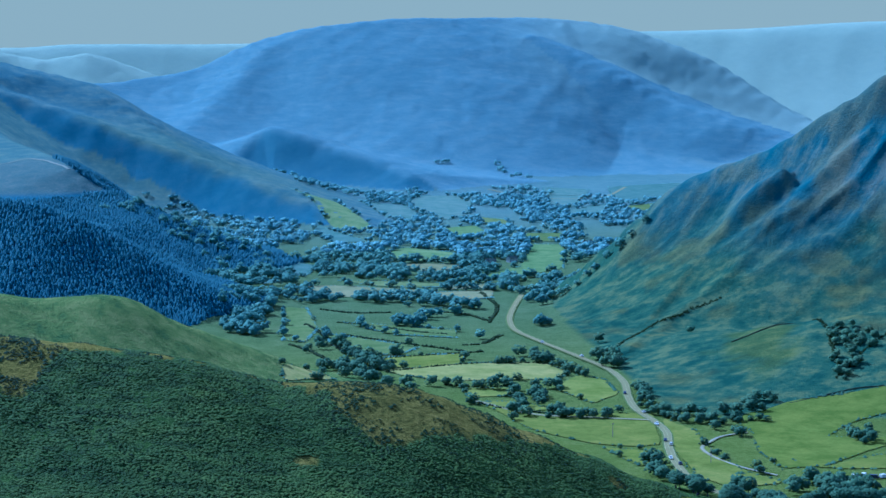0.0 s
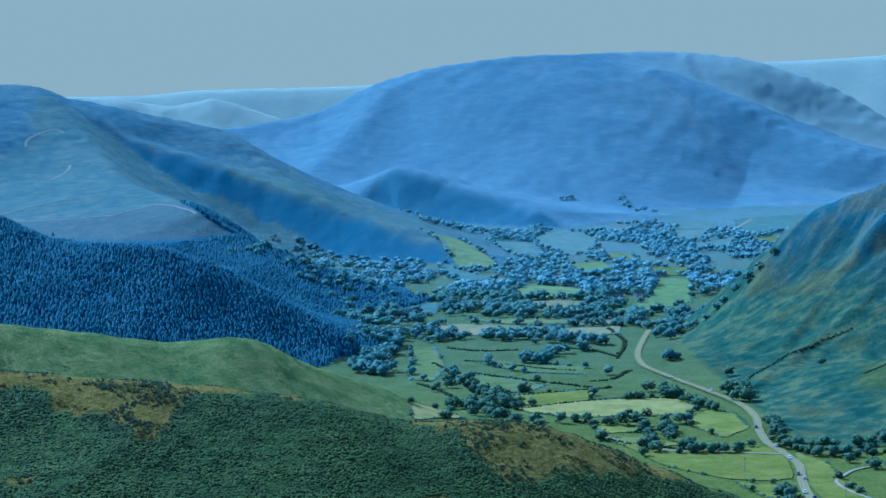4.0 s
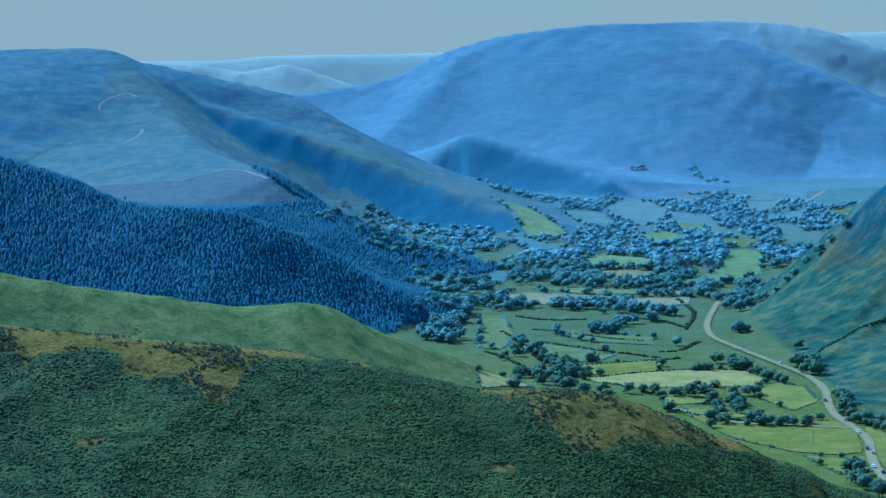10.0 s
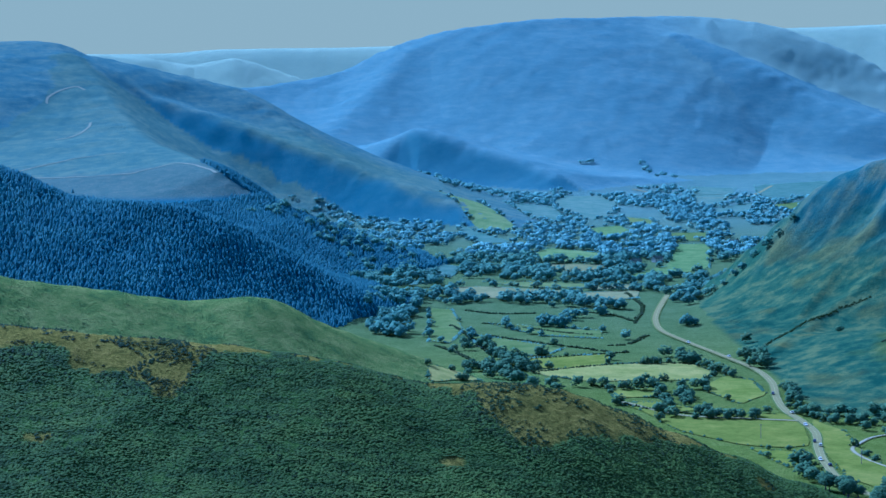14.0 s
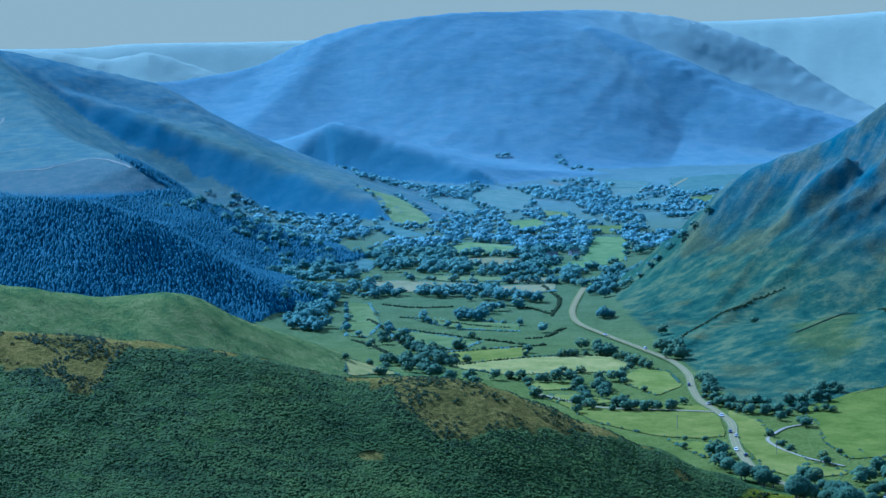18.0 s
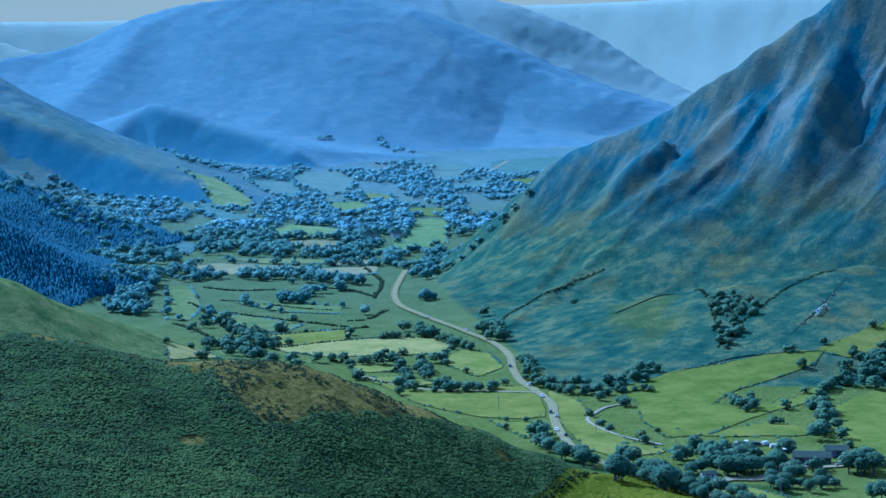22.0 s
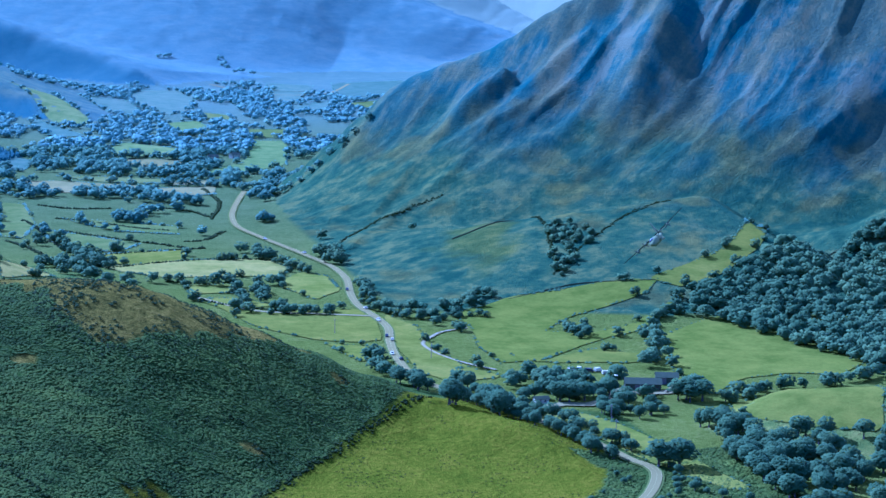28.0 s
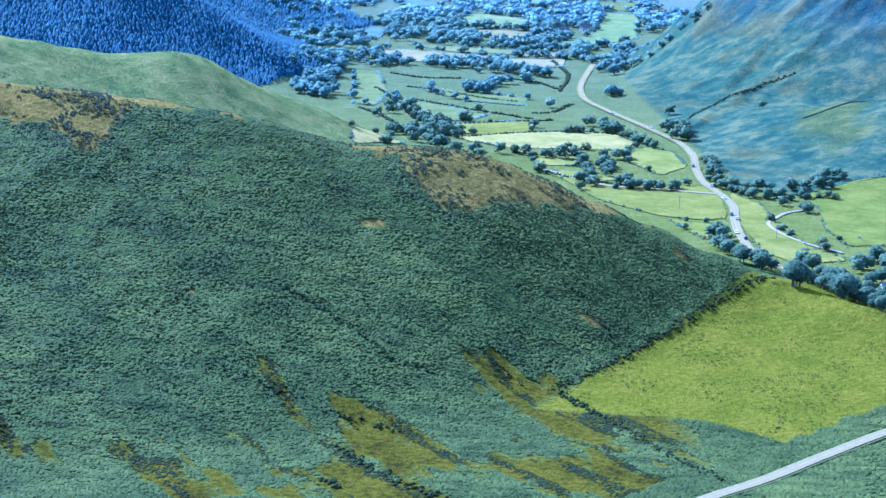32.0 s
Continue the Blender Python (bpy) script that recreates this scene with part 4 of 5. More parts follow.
def far_trees(name, spots, tufts, seed, material, label):
    rng = np.random.default_rng(seed)
    x, y, h = spots.T
    z = terrain(x, y)[0]
    forms = [crown_points(rng, tufts, int(rng.integers(3, 6))) for _ in range(12)]
    pick = rng.integers(0, 12, len(spots))
    turn = rng.uniform(0, 2 * np.pi, len(spots))
    p = np.array(forms)[pick]
    wide = (rng.uniform(0.95, 1.4, len(spots)) * np.interp(np.hypot(x, y), [1400, 2200], [1.0, 1.25]))[:, None]
    px = (p[..., 0] * np.cos(turn)[:, None] - p[..., 1] * np.sin(turn)[:, None]) * wide
    py = (p[..., 0] * np.sin(turn)[:, None] + p[..., 1] * np.cos(turn)[:, None]) * wide
    at = np.stack([px * h[:, None] + x[:, None], py * h[:, None] + y[:, None], p[..., 2] * h[:, None] * 0.95 + z[:, None] - 0.8], -1).reshape(-1, 3)
    sizes = np.repeat(h, tufts) * rng.uniform(0.12, 0.17, len(at)) * (46 / tufts) ** 0.4
    v, f = scatter(at, sizes, rng, 0.85, 0.22, True)
    out = v - np.repeat(np.column_stack([x, y, z + 0.4 * h]), 6 * tufts, 0)
    tuft = v - np.repeat(at, 6, 0)
    soft = out / np.linalg.norm(out, axis=1)[:, None] + 0.5 * tuft / np.linalg.norm(tuft, axis=1)[:, None]
    return tagged(sheet(name, v, f, material, soft), label, "trees", kind="stuff")


# leaf colour pales in steps with distance, to carry the haze
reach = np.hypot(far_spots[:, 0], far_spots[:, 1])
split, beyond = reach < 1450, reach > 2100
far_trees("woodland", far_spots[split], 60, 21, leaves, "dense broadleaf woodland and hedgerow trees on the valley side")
far_trees("hedgerow_trees", far_spots[~split & ~beyond], 36, 24, half_hazy_leaves, "dark green hedgerow trees and copses between the fields")
far_trees("valley_trees", far_spots[beyond], 24, 23, hazy_leaves, "copses and hedgerow trees far down the valley, paled by haze")
hl = np.array(hedge_low)
hl = hl[~near_road(hl[:, 0], hl[:, 1], 6)]
# hedges from 1350 m on take the half-strength haze colour
for here, material in ((np.hypot(hl[:, 0], hl[:, 1]) < 1350, leaves), (np.hypot(hl[:, 0], hl[:, 1]) >= 1350, half_hazy_leaves)):
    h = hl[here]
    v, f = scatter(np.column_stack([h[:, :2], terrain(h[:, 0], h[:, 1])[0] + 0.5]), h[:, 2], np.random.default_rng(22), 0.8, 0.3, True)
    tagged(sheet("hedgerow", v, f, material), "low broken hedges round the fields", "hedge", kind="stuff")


def conifer_forest():
    rng = np.random.default_rng(31)
    x, y = np.meshgrid(np.arange(-560, 60, 2.8), np.arange(1360, 2250, 3.4))
    x = (x + rng.uniform(-1.5, 1.5, x.shape)).ravel()
    y = (y + rng.uniform(-1.5, 1.5, y.shape)).ravel()
    z, owner, info = terrain(x, y)
    edge = 14 * (fbm(x / 40, y / 40, 3, 33) - 0.5)
    d, zc, way, side = info["cleared_knoll"]
    ok = ((owner == 3) & (z > 3 + edge / 4)) | ((owner == 4) & (z > 10) & np.where(side < 0, z < 80 + edge, y < 2180 + edge))
    x, y, z = x[ok], y[ok], z[ok]
    n = len(x)
    h, r = rng.uniform(4.0, 6.2, n), rng.uniform(1.7, 2.4, n)
    verts, faces, soft = [], [], []
    sides = 4
    angle = np.arange(sides) * 2 * np.pi / sides
    at = 0
    for low, high, wide in ((0.05, 0.7, 1.0), (0.42, 1.0, 0.68)):
        spin = rng.uniform(0, 6, n)[:, None]
        rr = (r * wide)[:, None] * rng.uniform(0.75, 1.2, (n, sides))
        ring = np.stack([x[:, None] + rr * np.cos(angle + spin), y[:, None] + rr * np.sin(angle + spin), (z + h * low)[:, None] + rng.uniform(-0.6, 0.6, (n, sides))], -1)
        tip = np.stack([x, y, z + h * high], -1)[:, None, :]
        verts.append(np.concatenate([ring, tip], 1).reshape(-1, 3))
        bend = np.stack([np.cos(angle + spin), np.sin(angle + spin), np.full((n, sides), 0.5)], -1)
        soft.append(np.concatenate([bend, np.tile([[[0.0, 0.0, 1.0]]], (n, 1, 1))], 1).reshape(-1, 3))
        k = np.arange(sides)
        tri = np.stack([k, (k + 1) % sides, np.full(sides, sides)], -1)
        faces.append((tri[None] + (sides + 1) * np.arange(n)[:, None, None] + at).reshape(-1, 3))
        at += n * (sides + 1)
    ob = sheet("conifer_forest", np.vstack(verts), np.vstack(faces), hazy_needles, np.vstack(soft))
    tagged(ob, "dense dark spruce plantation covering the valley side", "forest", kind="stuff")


conifer_forest()


# ---- bracken and scrub on the hills ----
def bracken(name, bearing, reach, spurs, number, low, high, seed, material, label, keep, flat=0.42, lift=1.1):
    rng = np.random.default_rng(seed)
    b, r = np.radians(rng.uniform(*bearing, number)), np.sqrt(rng.uniform(reach[0] ** 2, reach[1] ** 2, number))
    x, y = r * np.sin(b), r * np.cos(b)
    z, owner, info = terrain(x, y)
    shares = cover(x, y, z, owner, info)
    ok = np.isin(owner, spurs) & keep(shares, x, y, z, info, rng)
    x, y, z = x[ok], y[ok], z[ok]
    at = np.column_stack([x, y, z + 0.15])
    v, f = scatter(at, rng.uniform(low, high, len(x)), rng, flat, 0.45, True)
    tuft = v - np.repeat(at, 6, 0)
    soft = tuft / np.linalg.norm(tuft, axis=1)[:, None] + np.array([0, 0, lift])
    return tagged(sheet(name, v, f, material, soft), label, "bracken", kind="stuff")


bracken("bracken", (-15, 17), (560, 880), [0, 1], 215000, 0.5, 1.0, 41, fern, "thick green bracken covering the near hillside",
        lambda s, x, y, z, i, g: (s["bracken"] > 0.5) & (s["brown"] < 0.4) & (y < 868) & (i["near_hill"][0] < 330), 0.5)
bracken("heather", (-15, 17), (600, 880), [1], 60000, 0.35, 0.8, 48, scrub, "small dark heather and gorse patches among the bracken",
        lambda s, x, y, z, i, g: (s["bracken"] > 0.5) & (fbm(x / 16 + y / 40, y / 8, 4, 68) > np.where((x > -60) & (x < 115), 0.54, 0.6)))
bracken("bog_tufts", (-15, 12), (545, 720), [0, 1], 60000, 0.3, 0.75, 49, scrub, "dark rushes and tussocks in the boggy hollow",
        lambda s, x, y, z, i, g: (s["marsh"] > 0.4) & (fbm((0.86 * x + 0.5 * y) / 6, (0.5 * x - 0.86 * y) / 40, 4, 62) > 0.57))
bracken("roadside_bracken", (5, 27), (540, 860), [0, 1, 15], 60000, 0.5, 1.2, 51, fern, "rank bracken and scrub on both sides of the road",
        lambda s, x, y, z, i, g: (s["belt"] > 0.5) & (from_road(x, y)[0] > 4.2), 0.6)
bracken("gorse", (-15, 16), (700, 880), [1], 22000, 0.5, 1.1, 43, scrub, "dark gorse and heather clumps on the brown brow",
        lambda s, x, y, z, i, g: (fbm(x / 12, y / 12, 3, 65) > np.where(s["rim"] > 0.4, 0.42, np.where(s["brown"] > 0.4, 0.56, 2.0))), 0.8)
bracken("nose_tufts", (4, 21), (640, 880), [0, 1], 9000, 0.22, 0.5, 44, scrub, "scattered dark tufts on the yellow grass slope",
        lambda s, x, y, z, i, g: (s["straw"] > 0.5) & (fbm(x / 14, y / 14, 3, 66) > 0.56))
bracken("ridge_tufts", (-15, 3), (1120, 1240), [2], 9000, 0.25, 0.55, 46, fern, "pale grass tufts on the pale green ridge",
        lambda s, x, y, z, i, g: fbm(x / 22, y / 22, 4, 69) > 0.52)

# ---- buildings ----
slate = plain("slate_roof", (0.075, 0.08, 0.04), (0.115, 0.122, 0.065), 0.8, 1.2, 0.0)
tin = plain("sheet_metal_roof", (0.05, 0.056, 0.024), (0.08, 0.088, 0.04), 0.8, 0.6, 0.0)
whitewash = plain("whitewash", (0.42, 0.38, 0.22), (0.55, 0.5, 0.29), 0.9, 0.8, 0.0)
stone = plain("grey_stone", (0.05, 0.056, 0.018), (0.085, 0.09, 0.032), 0.95, 1.5, 0.0, bump=0.6)
cladding = plain("dark_cladding", (0.055, 0.062, 0.03), (0.09, 0.10, 0.05), 0.8, 0.7, 0.0)
glass = plain("dark_glass", (0.03, 0.03, 0.02), (0.06, 0.055, 0.035), 0.15, 1.0, 0.3)
timber = plain("weathered_timber", (0.13, 0.10, 0.07), (0.24, 0.19, 0.14), 0.85, 2.0)


def gable(bm, long, wide, low, high):
    """A closed house body with gable ends along x."""
    a, b = long / 2, wide / 2
    v = [bm.verts.new(p) for p in ((-a, -b, 0), (-a, b, 0), (-a, b, low), (-a, 0, high), (-a, -b, low), (a, -b, 0), (a, b, 0), (a, b, low), (a, 0, high), (a, -b, low))]
    for f in ((0, 1, 2, 3, 4), (9, 8, 7, 6, 5), (0, 4, 9, 5), (1, 6, 7, 2), (0, 5, 6, 1), (4, 3, 8, 9), (3, 2, 7, 8)):
        bm.faces.new([v[i] for i in f])
    bmesh.ops.recalc_face_normals(bm, faces=bm.faces[:])
    return bm


def roof_slope(bm, long, wide, low, high, side, over=0.5, thick=0.18):
    a, b = long / 2 + over, wide / 2 + over
    drop = (high - low) / (wide / 2) * over
    p = [(-a, side * b, low - drop), (a, side * b, low - drop), (a, 0, high), (-a, 0, high)]
    lo = [bm.verts.new((x, y, z + 0.03)) for x, y, z in p]
    hi = [bm.verts.new((x, y, z + 0.03 + thick)) for x, y, z in p]
    bm.faces.new(lo), bm.faces.new(hi)
    for i in range(4):
        bm.faces.new((lo[i], lo[(i + 1) % 4], hi[(i + 1) % 4], hi[i]))
    bmesh.ops.recalc_face_normals(bm, faces=bm.faces[:])
    return bm


def building(name, x, y, turn, long, wide, low, high, wall, roof, label, category, windows=(), doors=(), chimneys=()):
    thing = empty(name, pose(x, y, ground_height(x, y) + 0.1, 0, 0, turn), label, category)
    part("wall", gable(bmesh.new(), long, wide, low, high), wall, thing)
    for side in (-1, 1):
        part("roof", roof_slope(bmesh.new(), long, wide, low, high, side), roof, thing)
    for u, z, w, h in windows:
        pane = part("window", box(bmesh.new(), u - w / 2, u + w / 2, -wide / 2 - 0.06, -wide / 2 + 0.02, z, z + h), glass, thing, "dark glass window")
        part("frame", box(bmesh.new(), u - w / 2 - 0.1, u + w / 2 + 0.1, -wide / 2 - 0.10, -wide / 2 + 0.01, z - 0.12, z), timber, pane)
    for u, w, h in doors:
        part("door", box(bmesh.new(), u - w / 2, u + w / 2, -wide / 2 - 0.08, -wide / 2 + 0.02, 0.0, h, 0.02), timber, thing, "weathered timber door")
    for u in chimneys:
        part("chimney", box(bmesh.new(), u - 0.5, u + 0.5, -0.45, 0.45, high - 0.6, high + 1.3, 0.05), stone, thing)
    return thing


building("barn", 331, 899, -14, 18, 9, 3.8, 5.9, cladding, tin, "long dark farm barn with a sheet-metal roof", "barn", [(-6.5, 1.8, 2.0, 1.0), (6.5, 1.8, 2.0, 1.0)], [(-2.6, 3.2, 3.3), (2.6, 3.2, 3.3)])
building("barn", 349, 913, -14, 11, 8, 3.6, 5.4, cladding, tin, "smaller dark barn beside the farmyard", "barn", [(3.5, 1.8, 1.6, 1.0)], [(-2, 3.0, 3.2)])
building("shed", 270, 873, 8, 7, 4, 2.3, 3.3, whitewash, tin, "low pale shed among trees by the yard", "shed", [(1.5, 0.9, 0.9, 0.8)], [(-1, 1.0, 2.0)])
for spot, turn in (((256, 2005), 10), ((150, 1886), -20), ((395, 2208), 25), ((282, 2030), 35)):
    building("cottage", *spot, turn, 11, 5.5, 4.2, 6.2, whitewash, slate, "whitewashed valley cottage under a slate roof", "house",
             [(-4, 0.9, 1.1, 1.2), (0, 3.0, 1.0, 1.0), (4, 0.9, 1.1, 1.2), (-4, 3.0, 1.0, 1.0), (4, 3.0, 1.0, 1.0)], [(0, 1.1, 2.1)], (-4.6, 4.6))


# ---- dry stone walls and fences ----
def stone_wall(line, high=0.8, thick=0.6):
    p = smooth_line([(a, b, 0) for a, b in line], 4.0)
    p[:, 2] = terrain(p[:, 0], p[:, 1])[0]
    t = np.gradient(p[:, :2], axis=0)
    t /= np.linalg.norm(t, axis=1)[:, None]
    n = np.stack([t[:, 1], -t[:, 0]], 1)
    rng = np.random.default_rng(len(p))
    h = high * rng.uniform(0.8, 1.12, len(p))
    rows = []
    for s, up in ((-0.5, -0.4), (-0.38, 1.0), (0.38, 1.0), (0.5, -0.4)):
        rows.append(np.column_stack([p[:, :2] + n * s * thick, p[:, 2] + np.where(up > 0, h, up)]))
    v = np.stack(rows, 1).reshape(-1, 3)
    i, j = np.meshgrid(np.arange(len(p) - 1), np.arange(3), indexing="ij")
    q = np.stack([i * 4 + j, i * 4 + j + 1, (i + 1) * 4 + j + 1, (i + 1) * 4 + j], -1).reshape(-1, 4)
    return tagged(sheet("stone_wall", v, q, stone), "dark dry-stone wall across the hillside", "wall", "dry-stone walls", "structure")


stone_wall([(329, 1138), (370, 1152), (402, 1148), (427, 1144)])
stone_wall([(333, 1297), (365, 1313), (398, 1341)])
stone_wall([(533, 1245), (563, 1228), (596, 1228)])
stone_wall([(453, 3024), (500, 3041), (548, 3061)])
stone_wall([(62, 1430), (85, 1386), (107, 1359)])
stone_wall([(557, 2967), (616, 2958), (654, 2975)])

# ---- dark ditches and lines of rushes on the near hill ----
def rush_line(line, low, high, spread, gap):
    rng = np.random.default_rng(int(abs(line[0][0])) + 7)
    p = smooth_line([(a, b, 0) for a, b in line], gap)
    k = np.repeat(p[:, :2], 3, 0) + rng.normal(0, spread, (3 * len(p), 2))
    k = k[rng.uniform(0, 1, len(k)) < 0.85]
    v, f = scatter(np.column_stack([k, terrain(k[:, 0], k[:, 1])[0] + 0.25]), rng.uniform(low, high, len(k)), rng, 0.8, 0.4)
    return tagged(sheet("ditch_rushes", v, f, scrub), "dark line of scrub and rushes along a ditch or hedge", "scrub", kind="stuff")


rush_line([(-11, 731), (2, 724), (19, 711), (29, 699), (44, 697)], 0.6, 1.2, 0.9, 1.6)
rush_line([(38, 748), (54, 729), (69, 714), (81, 699)], 0.4, 0.8, 0.6, 2.2)
rush_line([(-29, 751), (-38, 736), (-55, 710), (-59, 705)], 0.4, 0.9, 0.6, 2.0)
rush_line([(-75, 674), (-88, 656), (-99, 640)], 0.4, 0.9, 0.6, 2.4)
rush_line([(93, 702), (105, 675), (120, 640), (137, 606)], 0.6, 1.2, 1.2, 1.8)
rush_line([(-59, 788), (-48, 774), (-41, 763), (-29, 751)], 0.5, 1.0, 0.9, 2.4)
rush_line([(93, 705), (118, 735), (148, 775), (180, 818), (207, 849)], 0.5, 1.1, 1.2, 1.6)
rush_line([(-45, 675), (-26, 674), (2, 660), (30, 651)], 0.5, 1.1, 2.0, 2.2)
rush_line([(104, 776), (111, 775)], 0.6, 1.0, 0.8, 1.6)
rush_line([(-91, 789), (-73, 788)], 0.5, 1.0, 0.8, 2.0)
rush_line([(10, 634), (28, 603), (42, 588)], 0.6, 1.4, 1.5, 1.8)
rush_line([(4, 603), (10, 598)], 0.8, 1.6, 1.2, 1.6)
# scrub added to draw the dark gully, groove and path of the crag slope
rush_line([(399, 1341), (396, 1301), (393, 1270), (386, 1240), (377, 1194)], 0.6, 1.2, 0.7, 1.8)
rush_line([(365, 1460), (336, 1453), (305, 1431), (267, 1362)], 0.6, 1.2, 1.0, 2.2)
rush_line([(494, 1301), (457, 1275), (416, 1236), (369, 1176)], 0.5, 1.0, 0.8, 2.2)
rush_line([(49, 1548), (61, 1473), (72, 1377)], 0.9, 1.7, 0.8, 2.6)
rush_line([(76, 1554), (106, 1523), (130, 1493), (154, 1474)], 0.9, 1.7, 0.8, 2.6)
rush_line([(34, 1432), (51, 1381), (62, 1310)], 0.9, 1.7, 0.8, 2.6)
rush_line([(77, 1480), (110, 1438), (135, 1410), (157, 1383)], 0.9, 1.7, 0.8, 2.6)
rush_line([(80, 1349), (112, 1358), (150, 1373), (169, 1380)], 0.9, 1.7, 0.8, 2.6)
rush_line([(95, 1288), (137, 1313), (179, 1326), (218, 1311)], 0.9, 1.7, 0.8, 2.6)
rush_line([(129, 1237), (155, 1228), (172, 1233)], 0.9, 1.7, 0.8, 2.6)
rush_line([(138, 1177), (160, 1148), (193, 1131)], 0.9, 1.7, 0.8, 2.6)
rush_line([(64, 1635), (91, 1611), (120, 1610)], 0.9, 1.7, 0.8, 2.6)
rush_line([(155, 1615), (181, 1592), (196, 1547)], 0.9, 1.7, 0.8, 2.6)
rush_line([(215, 1753), (215, 1637), (195, 1535)], 0.9, 1.7, 0.8, 2.6)
rush_line([(195, 1463), (177, 1422), (161, 1416)], 0.9, 1.7, 0.8, 2.6)


# ---- telegraph poles ----
def pole(x, y, high=8.5):
    thing = empty("telegraph_pole", pose(x, y, ground_height(x, y), 0, 0, random.uniform(0, 180)), "thin grey timber telegraph pole in the field", "pole", "telegraph poles")
    bm = bmesh.new()
    bmesh.ops.create_cone(bm, cap_ends=True, segments=8, radius1=0.17, radius2=0.11, depth=high + 0.4, matrix=Matrix.Translation((0, 0, high / 2 - 0.2)))
    part("post", bm, timber, thing)
    part("crossarm", box(bmesh.new(), -0.9, 0.9, -0.06, 0.06, high - 0.7, high - 0.55), timber, thing)


for spot in ((205, 1060), (243, 985), (283, 800), (303, 762), (291, 830)):
    pole(*spot)


# ---- traffic ----
rubber = plain("tyre_rubber", (0.02, 0.02, 0.02), (0.04, 0.04, 0.04), 0.8, 4.0)


def prism(bm, outline, half):
    """A side outline in x and z, drawn out across y."""
    a = [bm.verts.new((x, -half, z)) for x, z in outline]
    b = [bm.verts.new((x, half, z)) for x, z in outline]
    bm.faces.new(a), bm.faces.new(b[::-1])
    for i in range(len(outline)):
        k = (i + 1) % len(outline)
        bm.faces.new((a[i], b[i], b[k], a[k]))
    bmesh.ops.recalc_face_normals(bm, faces=bm.faces[:])
    return bm


def wheels(thing, spots, r=0.33):
    for x, y in spots:
        bm = bmesh.new()
        bmesh.ops.create_cone(bm, cap_ends=True, segments=12, radius1=r, radius2=r, depth=0.22, matrix=Matrix.Translation((x, y, r)) @ Matrix.Rotation(math.pi / 2, 4, "X"))
        part("wheel", bm, rubber, thing)


def car(m, colour, label):
    thing = empty("car", m, label, "car", "vehicles on the road")
    body = [(-2.1, 0.28), (2.1, 0.28), (2.15, 0.7), (1.2, 0.86), (-1.9, 0.9), (-2.15, 0.75)]
    part("body", prism(bmesh.new(), body, 0.86), colour, thing)
    part("cabin", prism(bmesh.new(), [(-1.6, 0.88), (1.1, 0.86), (0.4, 1.36), (-1.2, 1.38)], 0.74), glass, thing, "dark glazed cabin")
    part("roof", prism(bmesh.new(), [(-1.22, 1.38), (0.42, 1.36), (0.36, 1.43), (-1.15, 1.45)], 0.70), colour, thing)
    wheels(thing, ((-1.3, -0.78), (1.3, -0.78), (-1.3, 0.78), (1.3, 0.78)))


def on_road(way, lane):
    i = int(way * (len(ROAD_LINE) - 1))
    p, t = ROAD_LINE[i], ROAD_WAY[i]
    turn = math.degrees(math.atan2(t[1], t[0])) + (0 if lane > 0 else 180)
    return pose(p[0] + lane * t[1] * 1.5, p[1] - lane * t[0] * 1.5, p[2] + 0.06, 0, 0, turn)


car_paints = [(plain("silver_paint", (0.42, 0.37, 0.18), (0.5, 0.44, 0.22), 0.5, 3.0, 0.1), "silver car driving on the valley road"),
              (plain("white_paint", (0.52, 0.47, 0.25), (0.6, 0.54, 0.29), 0.5, 3.0, 0.1), "white car driving on the valley road"),
              (plain("dark_paint", (0.03, 0.03, 0.025), (0.05, 0.05, 0.04), 0.5, 3.0, 0.1), "dark blue car driving on the valley road")]
for i, (way, lane) in enumerate(((0.245, 1), (0.30, -1), (0.41, 1), (0.46, -1), (0.487, 1), (0.52, 1), (0.53, -1), (0.56, 1), (0.575, -1))):
    car(on_road(way, lane), *car_paints[i % 3])


# ---- the transport aircraft over the valley ----
# sunlight on fuselage, tail and engines is put into this lighter grey
sunlit_skin = plain("sunlit_aircraft_skin", (0.16, 0.175, 0.066), (0.2, 0.215, 0.082), 0.8, 0.5, 0.0)
wing_skin = plain("dark_wing_skin", (0.02, 0.025, 0.011), (0.03, 0.036, 0.016), 0.8, 0.5, 0.0)


def tube(bm, rings, segments=16):
    """A body round the x axis: rings of (x, z, half width, half height)."""
    made = []
    for x, z, w, h in rings:
        made.append([bm.verts.new((x, w * math.cos(2 * math.pi * k / segments), z + h * math.sin(2 * math.pi * k / segments))) for k in range(segments)])
    for a, b in zip(made, made[1:]):
        for k in range(segments):
            bm.faces.new((a[k], a[(k + 1) % segments], b[(k + 1) % segments], b[k]))
    bm.faces.new(made[0][::-1]), bm.faces.new(made[-1])
    bmesh.ops.recalc_face_normals(bm, faces=bm.faces[:])
    for f in bm.faces:
        f.smooth = len(f.verts) == 4
    return bm


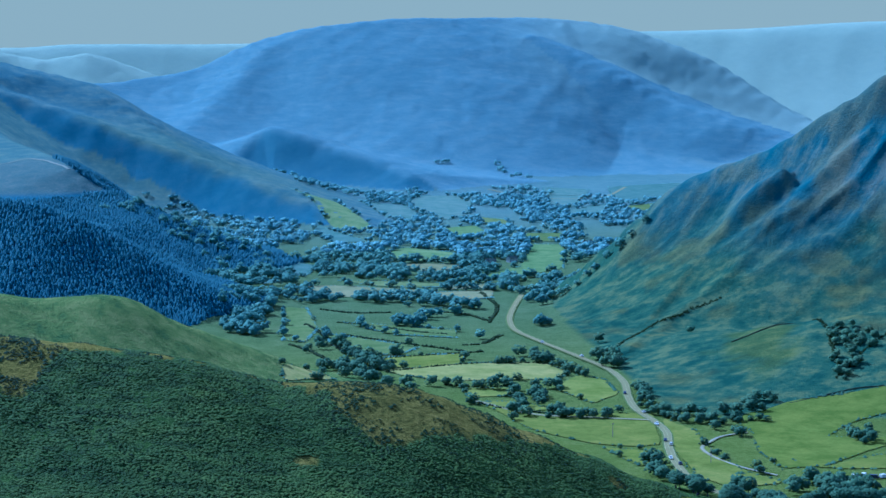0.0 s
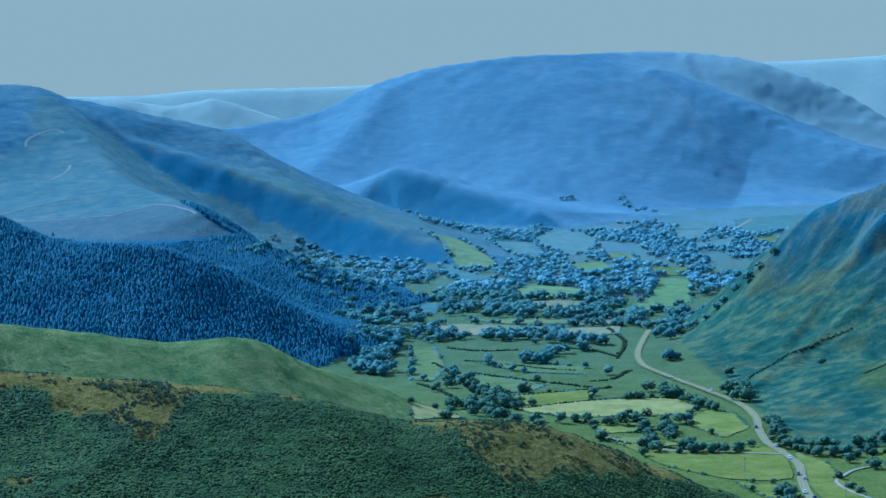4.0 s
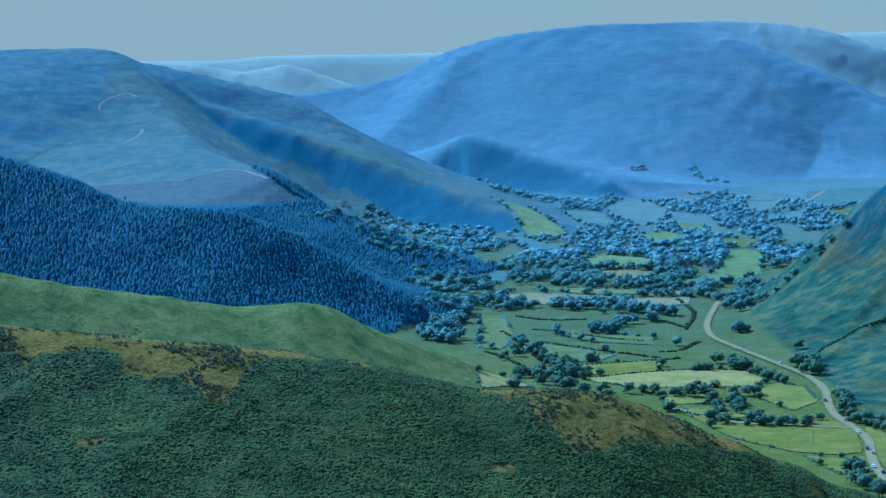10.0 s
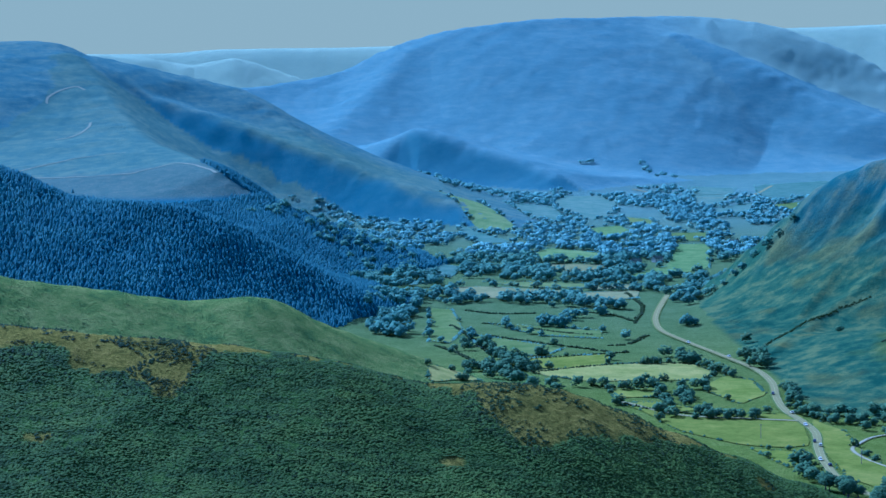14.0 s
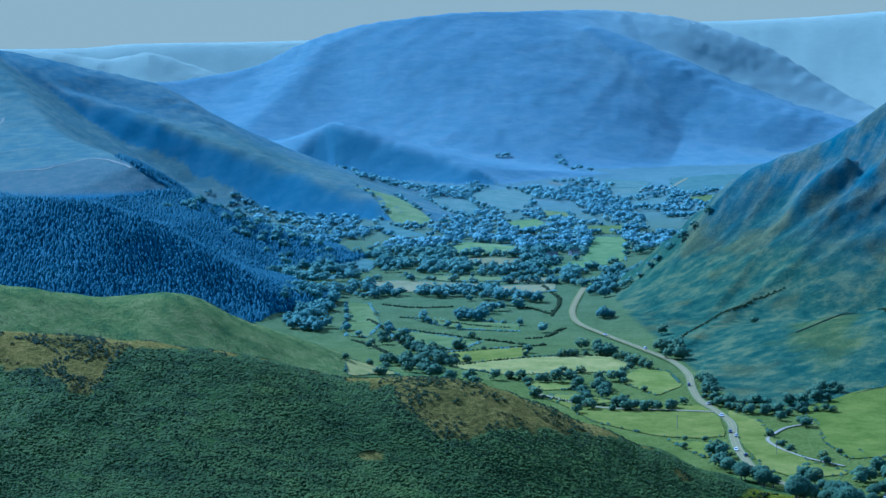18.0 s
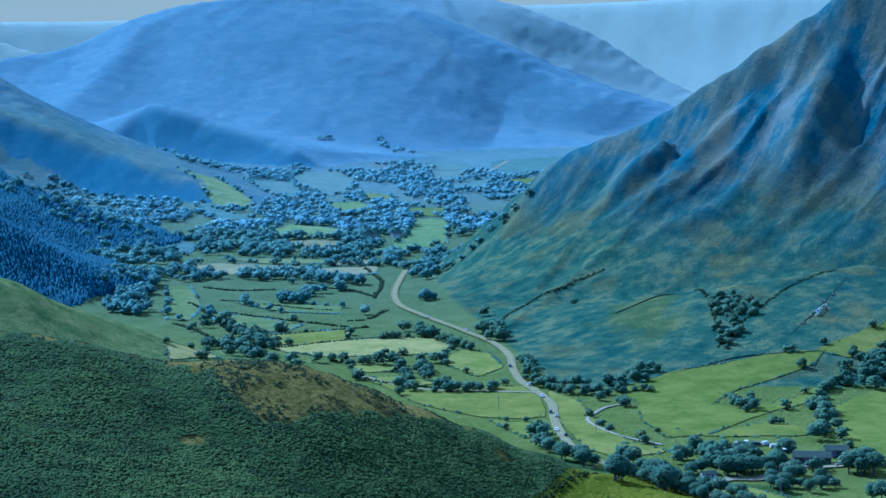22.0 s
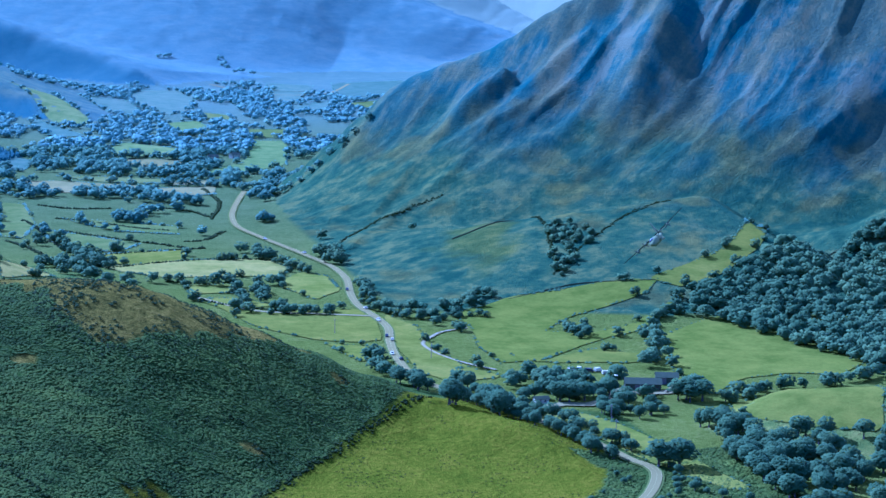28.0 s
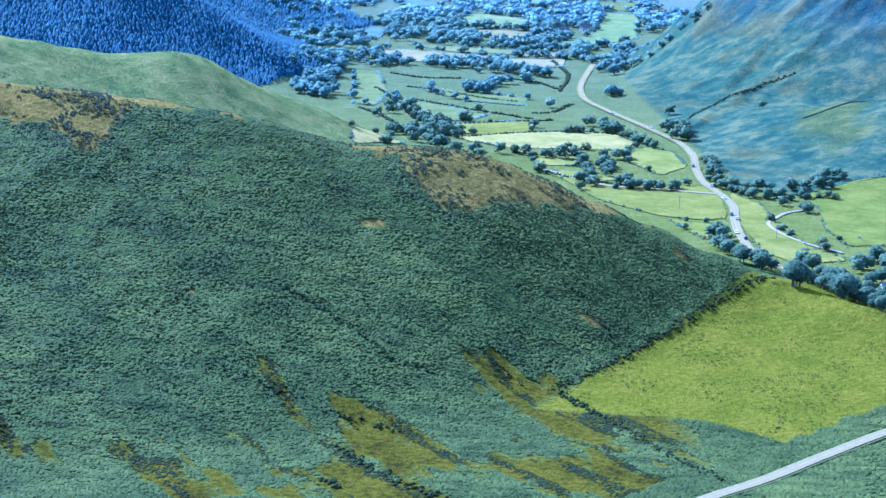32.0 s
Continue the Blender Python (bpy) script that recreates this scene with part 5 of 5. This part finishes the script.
def blade_wing(bm, root, tip, root_chord, tip_chord, thick):
    """A tapered, rounded lifting surface from root to tip (points of the leading edge)."""
    rows = []
    span = (Vector(tip) - Vector(root)).normalized()
    up = Vector((1, 0, 0)).cross(span).normalized()
    for p, c in ((Vector(root), root_chord), (Vector(tip), tip_chord)):
        rows.append([bm.verts.new(p + Vector((-c * u, 0, 0)) + up * c * thick * s) for u, s in ((0, 0), (0.1, 0.5), (0.35, 0.6), (1, 0), (0.35, -0.35), (0.1, -0.35))])
    for k in range(6):
        bm.faces.new((rows[0][k], rows[0][(k + 1) % 6], rows[1][(k + 1) % 6], rows[1][k]))
    bm.faces.new(rows[0]), bm.faces.new(rows[1])
    bmesh.ops.recalc_face_normals(bm, faces=bm.faces[:])
    return bm


def aircraft(m):
    thing = empty("transport_aircraft", m, "dark grey four-engined propeller transport aircraft in low flight", "aircraft")
    part("fuselage", tube(bmesh.new(), [(14.6, -0.7, 0.15, 0.15), (14.0, -0.6, 0.9, 0.8), (12.6, -0.3, 1.7, 1.5), (10.5, 0.0, 2.15, 2.1), (-3.0, 0.0, 2.15, 2.15), (-8.0, 0.7, 1.8, 1.6), (-12.5, 1.6, 1.0, 0.8), (-14.8, 2.0, 0.3, 0.3)]), sunlit_skin, thing)
    part("cockpit_glazing", tube(bmesh.new(), [(13.2, 0.75, 0.5, 0.25), (12.2, 1.05, 1.35, 0.5), (11.2, 1.35, 1.5, 0.55), (10.4, 1.6, 1.1, 0.3)], 10), glass, thing)
    for side in (-1, 1):
        part("wing", blade_wing(bmesh.new(), (3.6, side * 1.2, 2.1), (2.4, side * 20.2, 2.7), 5.0, 2.5, 0.13), wing_skin, thing, "long straight dark grey wing")
        part("tailplane", blade_wing(bmesh.new(), (-10.6, side * 0.4, 2.3), (-12.2, side * 8.0, 2.4), 3.6, 2.0, 0.1), sunlit_skin, thing)
        part("sponson", tube(bmesh.new(), [(4.0, -1.5, 0.3, 0.3), (2.5, -1.5, 0.75, 0.8), (-3.0, -1.5, 0.75, 0.8), (-5.0, -1.4, 0.2, 0.2)], 10), sunlit_skin, thing).location.y = side * 2.1
        for out in (4.9, 10.2):
            y = side * out
            engine = part("engine", tube(bmesh.new(), [(6.4, 1.75, 0.25, 0.3), (6.0, 1.75, 0.55, 0.65), (3.0, 1.8, 0.6, 0.75), (-0.5, 2.0, 0.25, 0.3)], 10), sunlit_skin, thing)
            engine.location.y = y
            for k in range(4):
                bm = bmesh.new()
                box(bm, -0.06, 0.06, -0.16, 0.16, 0.2, 2.0, 0.03)
                bmesh.ops.transform(bm, matrix=Matrix.Translation((6.35, 0, 1.75)) @ Matrix.Rotation(k * math.pi / 2 + 0.4, 4, "X"), verts=bm.verts[:])
                part("propeller_blade", bm, rubber, engine)
    fin = bmesh.new()
    rows = [[fin.verts.new((x, y, z)) for x, y in ((a, 0), ((a + b) / 2, t), (b, 0), ((a + b) / 2, -t))] for a, b, t, z in ((-7.5, -13.6, 0.35, 2.2), (-10.8, -14.6, 0.25, 6.0), (-12.0, -14.9, 0.12, 9.0))]
    for lo, hi in zip(rows, rows[1:]):
        for k in range(4):
            fin.faces.new((lo[k], lo[(k + 1) % 4], hi[(k + 1) % 4], hi[k]))
    fin.faces.new(rows[0][::-1]), fin.faces.new(rows[-1])
    bmesh.ops.recalc_face_normals(fin, faces=fin.faces[:])
    part("fin", fin, sunlit_skin, thing)


def banked(x, y, z, bearing, climb, bank):
    """The pose of an aircraft that flies along a bearing, its left wing raised by the bank."""
    ahead = heading(bearing, climb)
    left = Vector((0, 0, 1)).cross(ahead).normalized()
    wing = left * math.cos(radians(bank)) + ahead.cross(left) * math.sin(radians(bank))
    m = Matrix((ahead, wing, ahead.cross(wing))).transposed().to_4x4()
    m.translation = (x, y, z)
    return m


aircraft(banked(335.8, 899.4, 81.8, 211, 0, 47))


# ---- parked by the farmyard ----
def parked(x, y, turn, colour, label):
    thing = empty("parked_van", pose(x, y, ground_height(x, y) + 0.1, 0, 0, turn), label, "van", "vehicles by the farm")
    part("body", prism(bmesh.new(), [(-2.4, 0.4), (2.3, 0.4), (2.4, 1.0), (1.6, 1.15), (1.1, 2.0), (-2.3, 2.1), (-2.45, 1.2)], 0.95), colour, thing)
    part("windscreen", prism(bmesh.new(), [(1.62, 1.2), (1.66, 1.22), (1.2, 1.95), (1.14, 1.95)], 0.85), glass, thing)
    wheels(thing, ((-1.5, -0.85), (1.5, -0.85), (-1.5, 0.85), (1.5, 0.85)), 0.36)


for (x, y), turn, k in zip([(309, 946), (314, 949), (318, 944), (323, 945), (325, 937), (326, 926)], (10, 60, -15, 30, 5, 80), (0, 1, 2, 1, 0, 1)):
    parked(x, y, turn, car_paints[k][0], ("silver", "white", "dark blue")[k] + " van parked on the grass by the farm")


# ---- round hay bales by the barns ----
straw_mat = plain("baled_straw", (0.2, 0.16, 0.06), (0.32, 0.26, 0.11), 0.95, 2.5, 0.0, bump=0.5)
bale = None
for x, y, turn in ((340, 889, 20), (342.2, 890, 75), (344.5, 889.4, 40), (346.6, 891, 10), (325, 886, 55)):
    m = pose(x, y, ground_height(x, y) + 0.75, 0, 0, turn)
    if bale is None:
        bm = bmesh.new()
        bmesh.ops.create_cone(bm, cap_ends=True, segments=18, radius1=0.75, radius2=0.75, depth=1.2, matrix=Matrix.Rotation(math.pi / 2, 4, "X"))
        bmesh.ops.bevel(bm, geom=bm.edges[:], offset=0.06, segments=1, affect="EDGES")
        bale = tagged(part("hay_bale", bm, straw_mat), "round hay bale standing by the barn", "bale", "hay bales")
        bale.matrix_world = m
    else:
        copy_thing(bale, m)
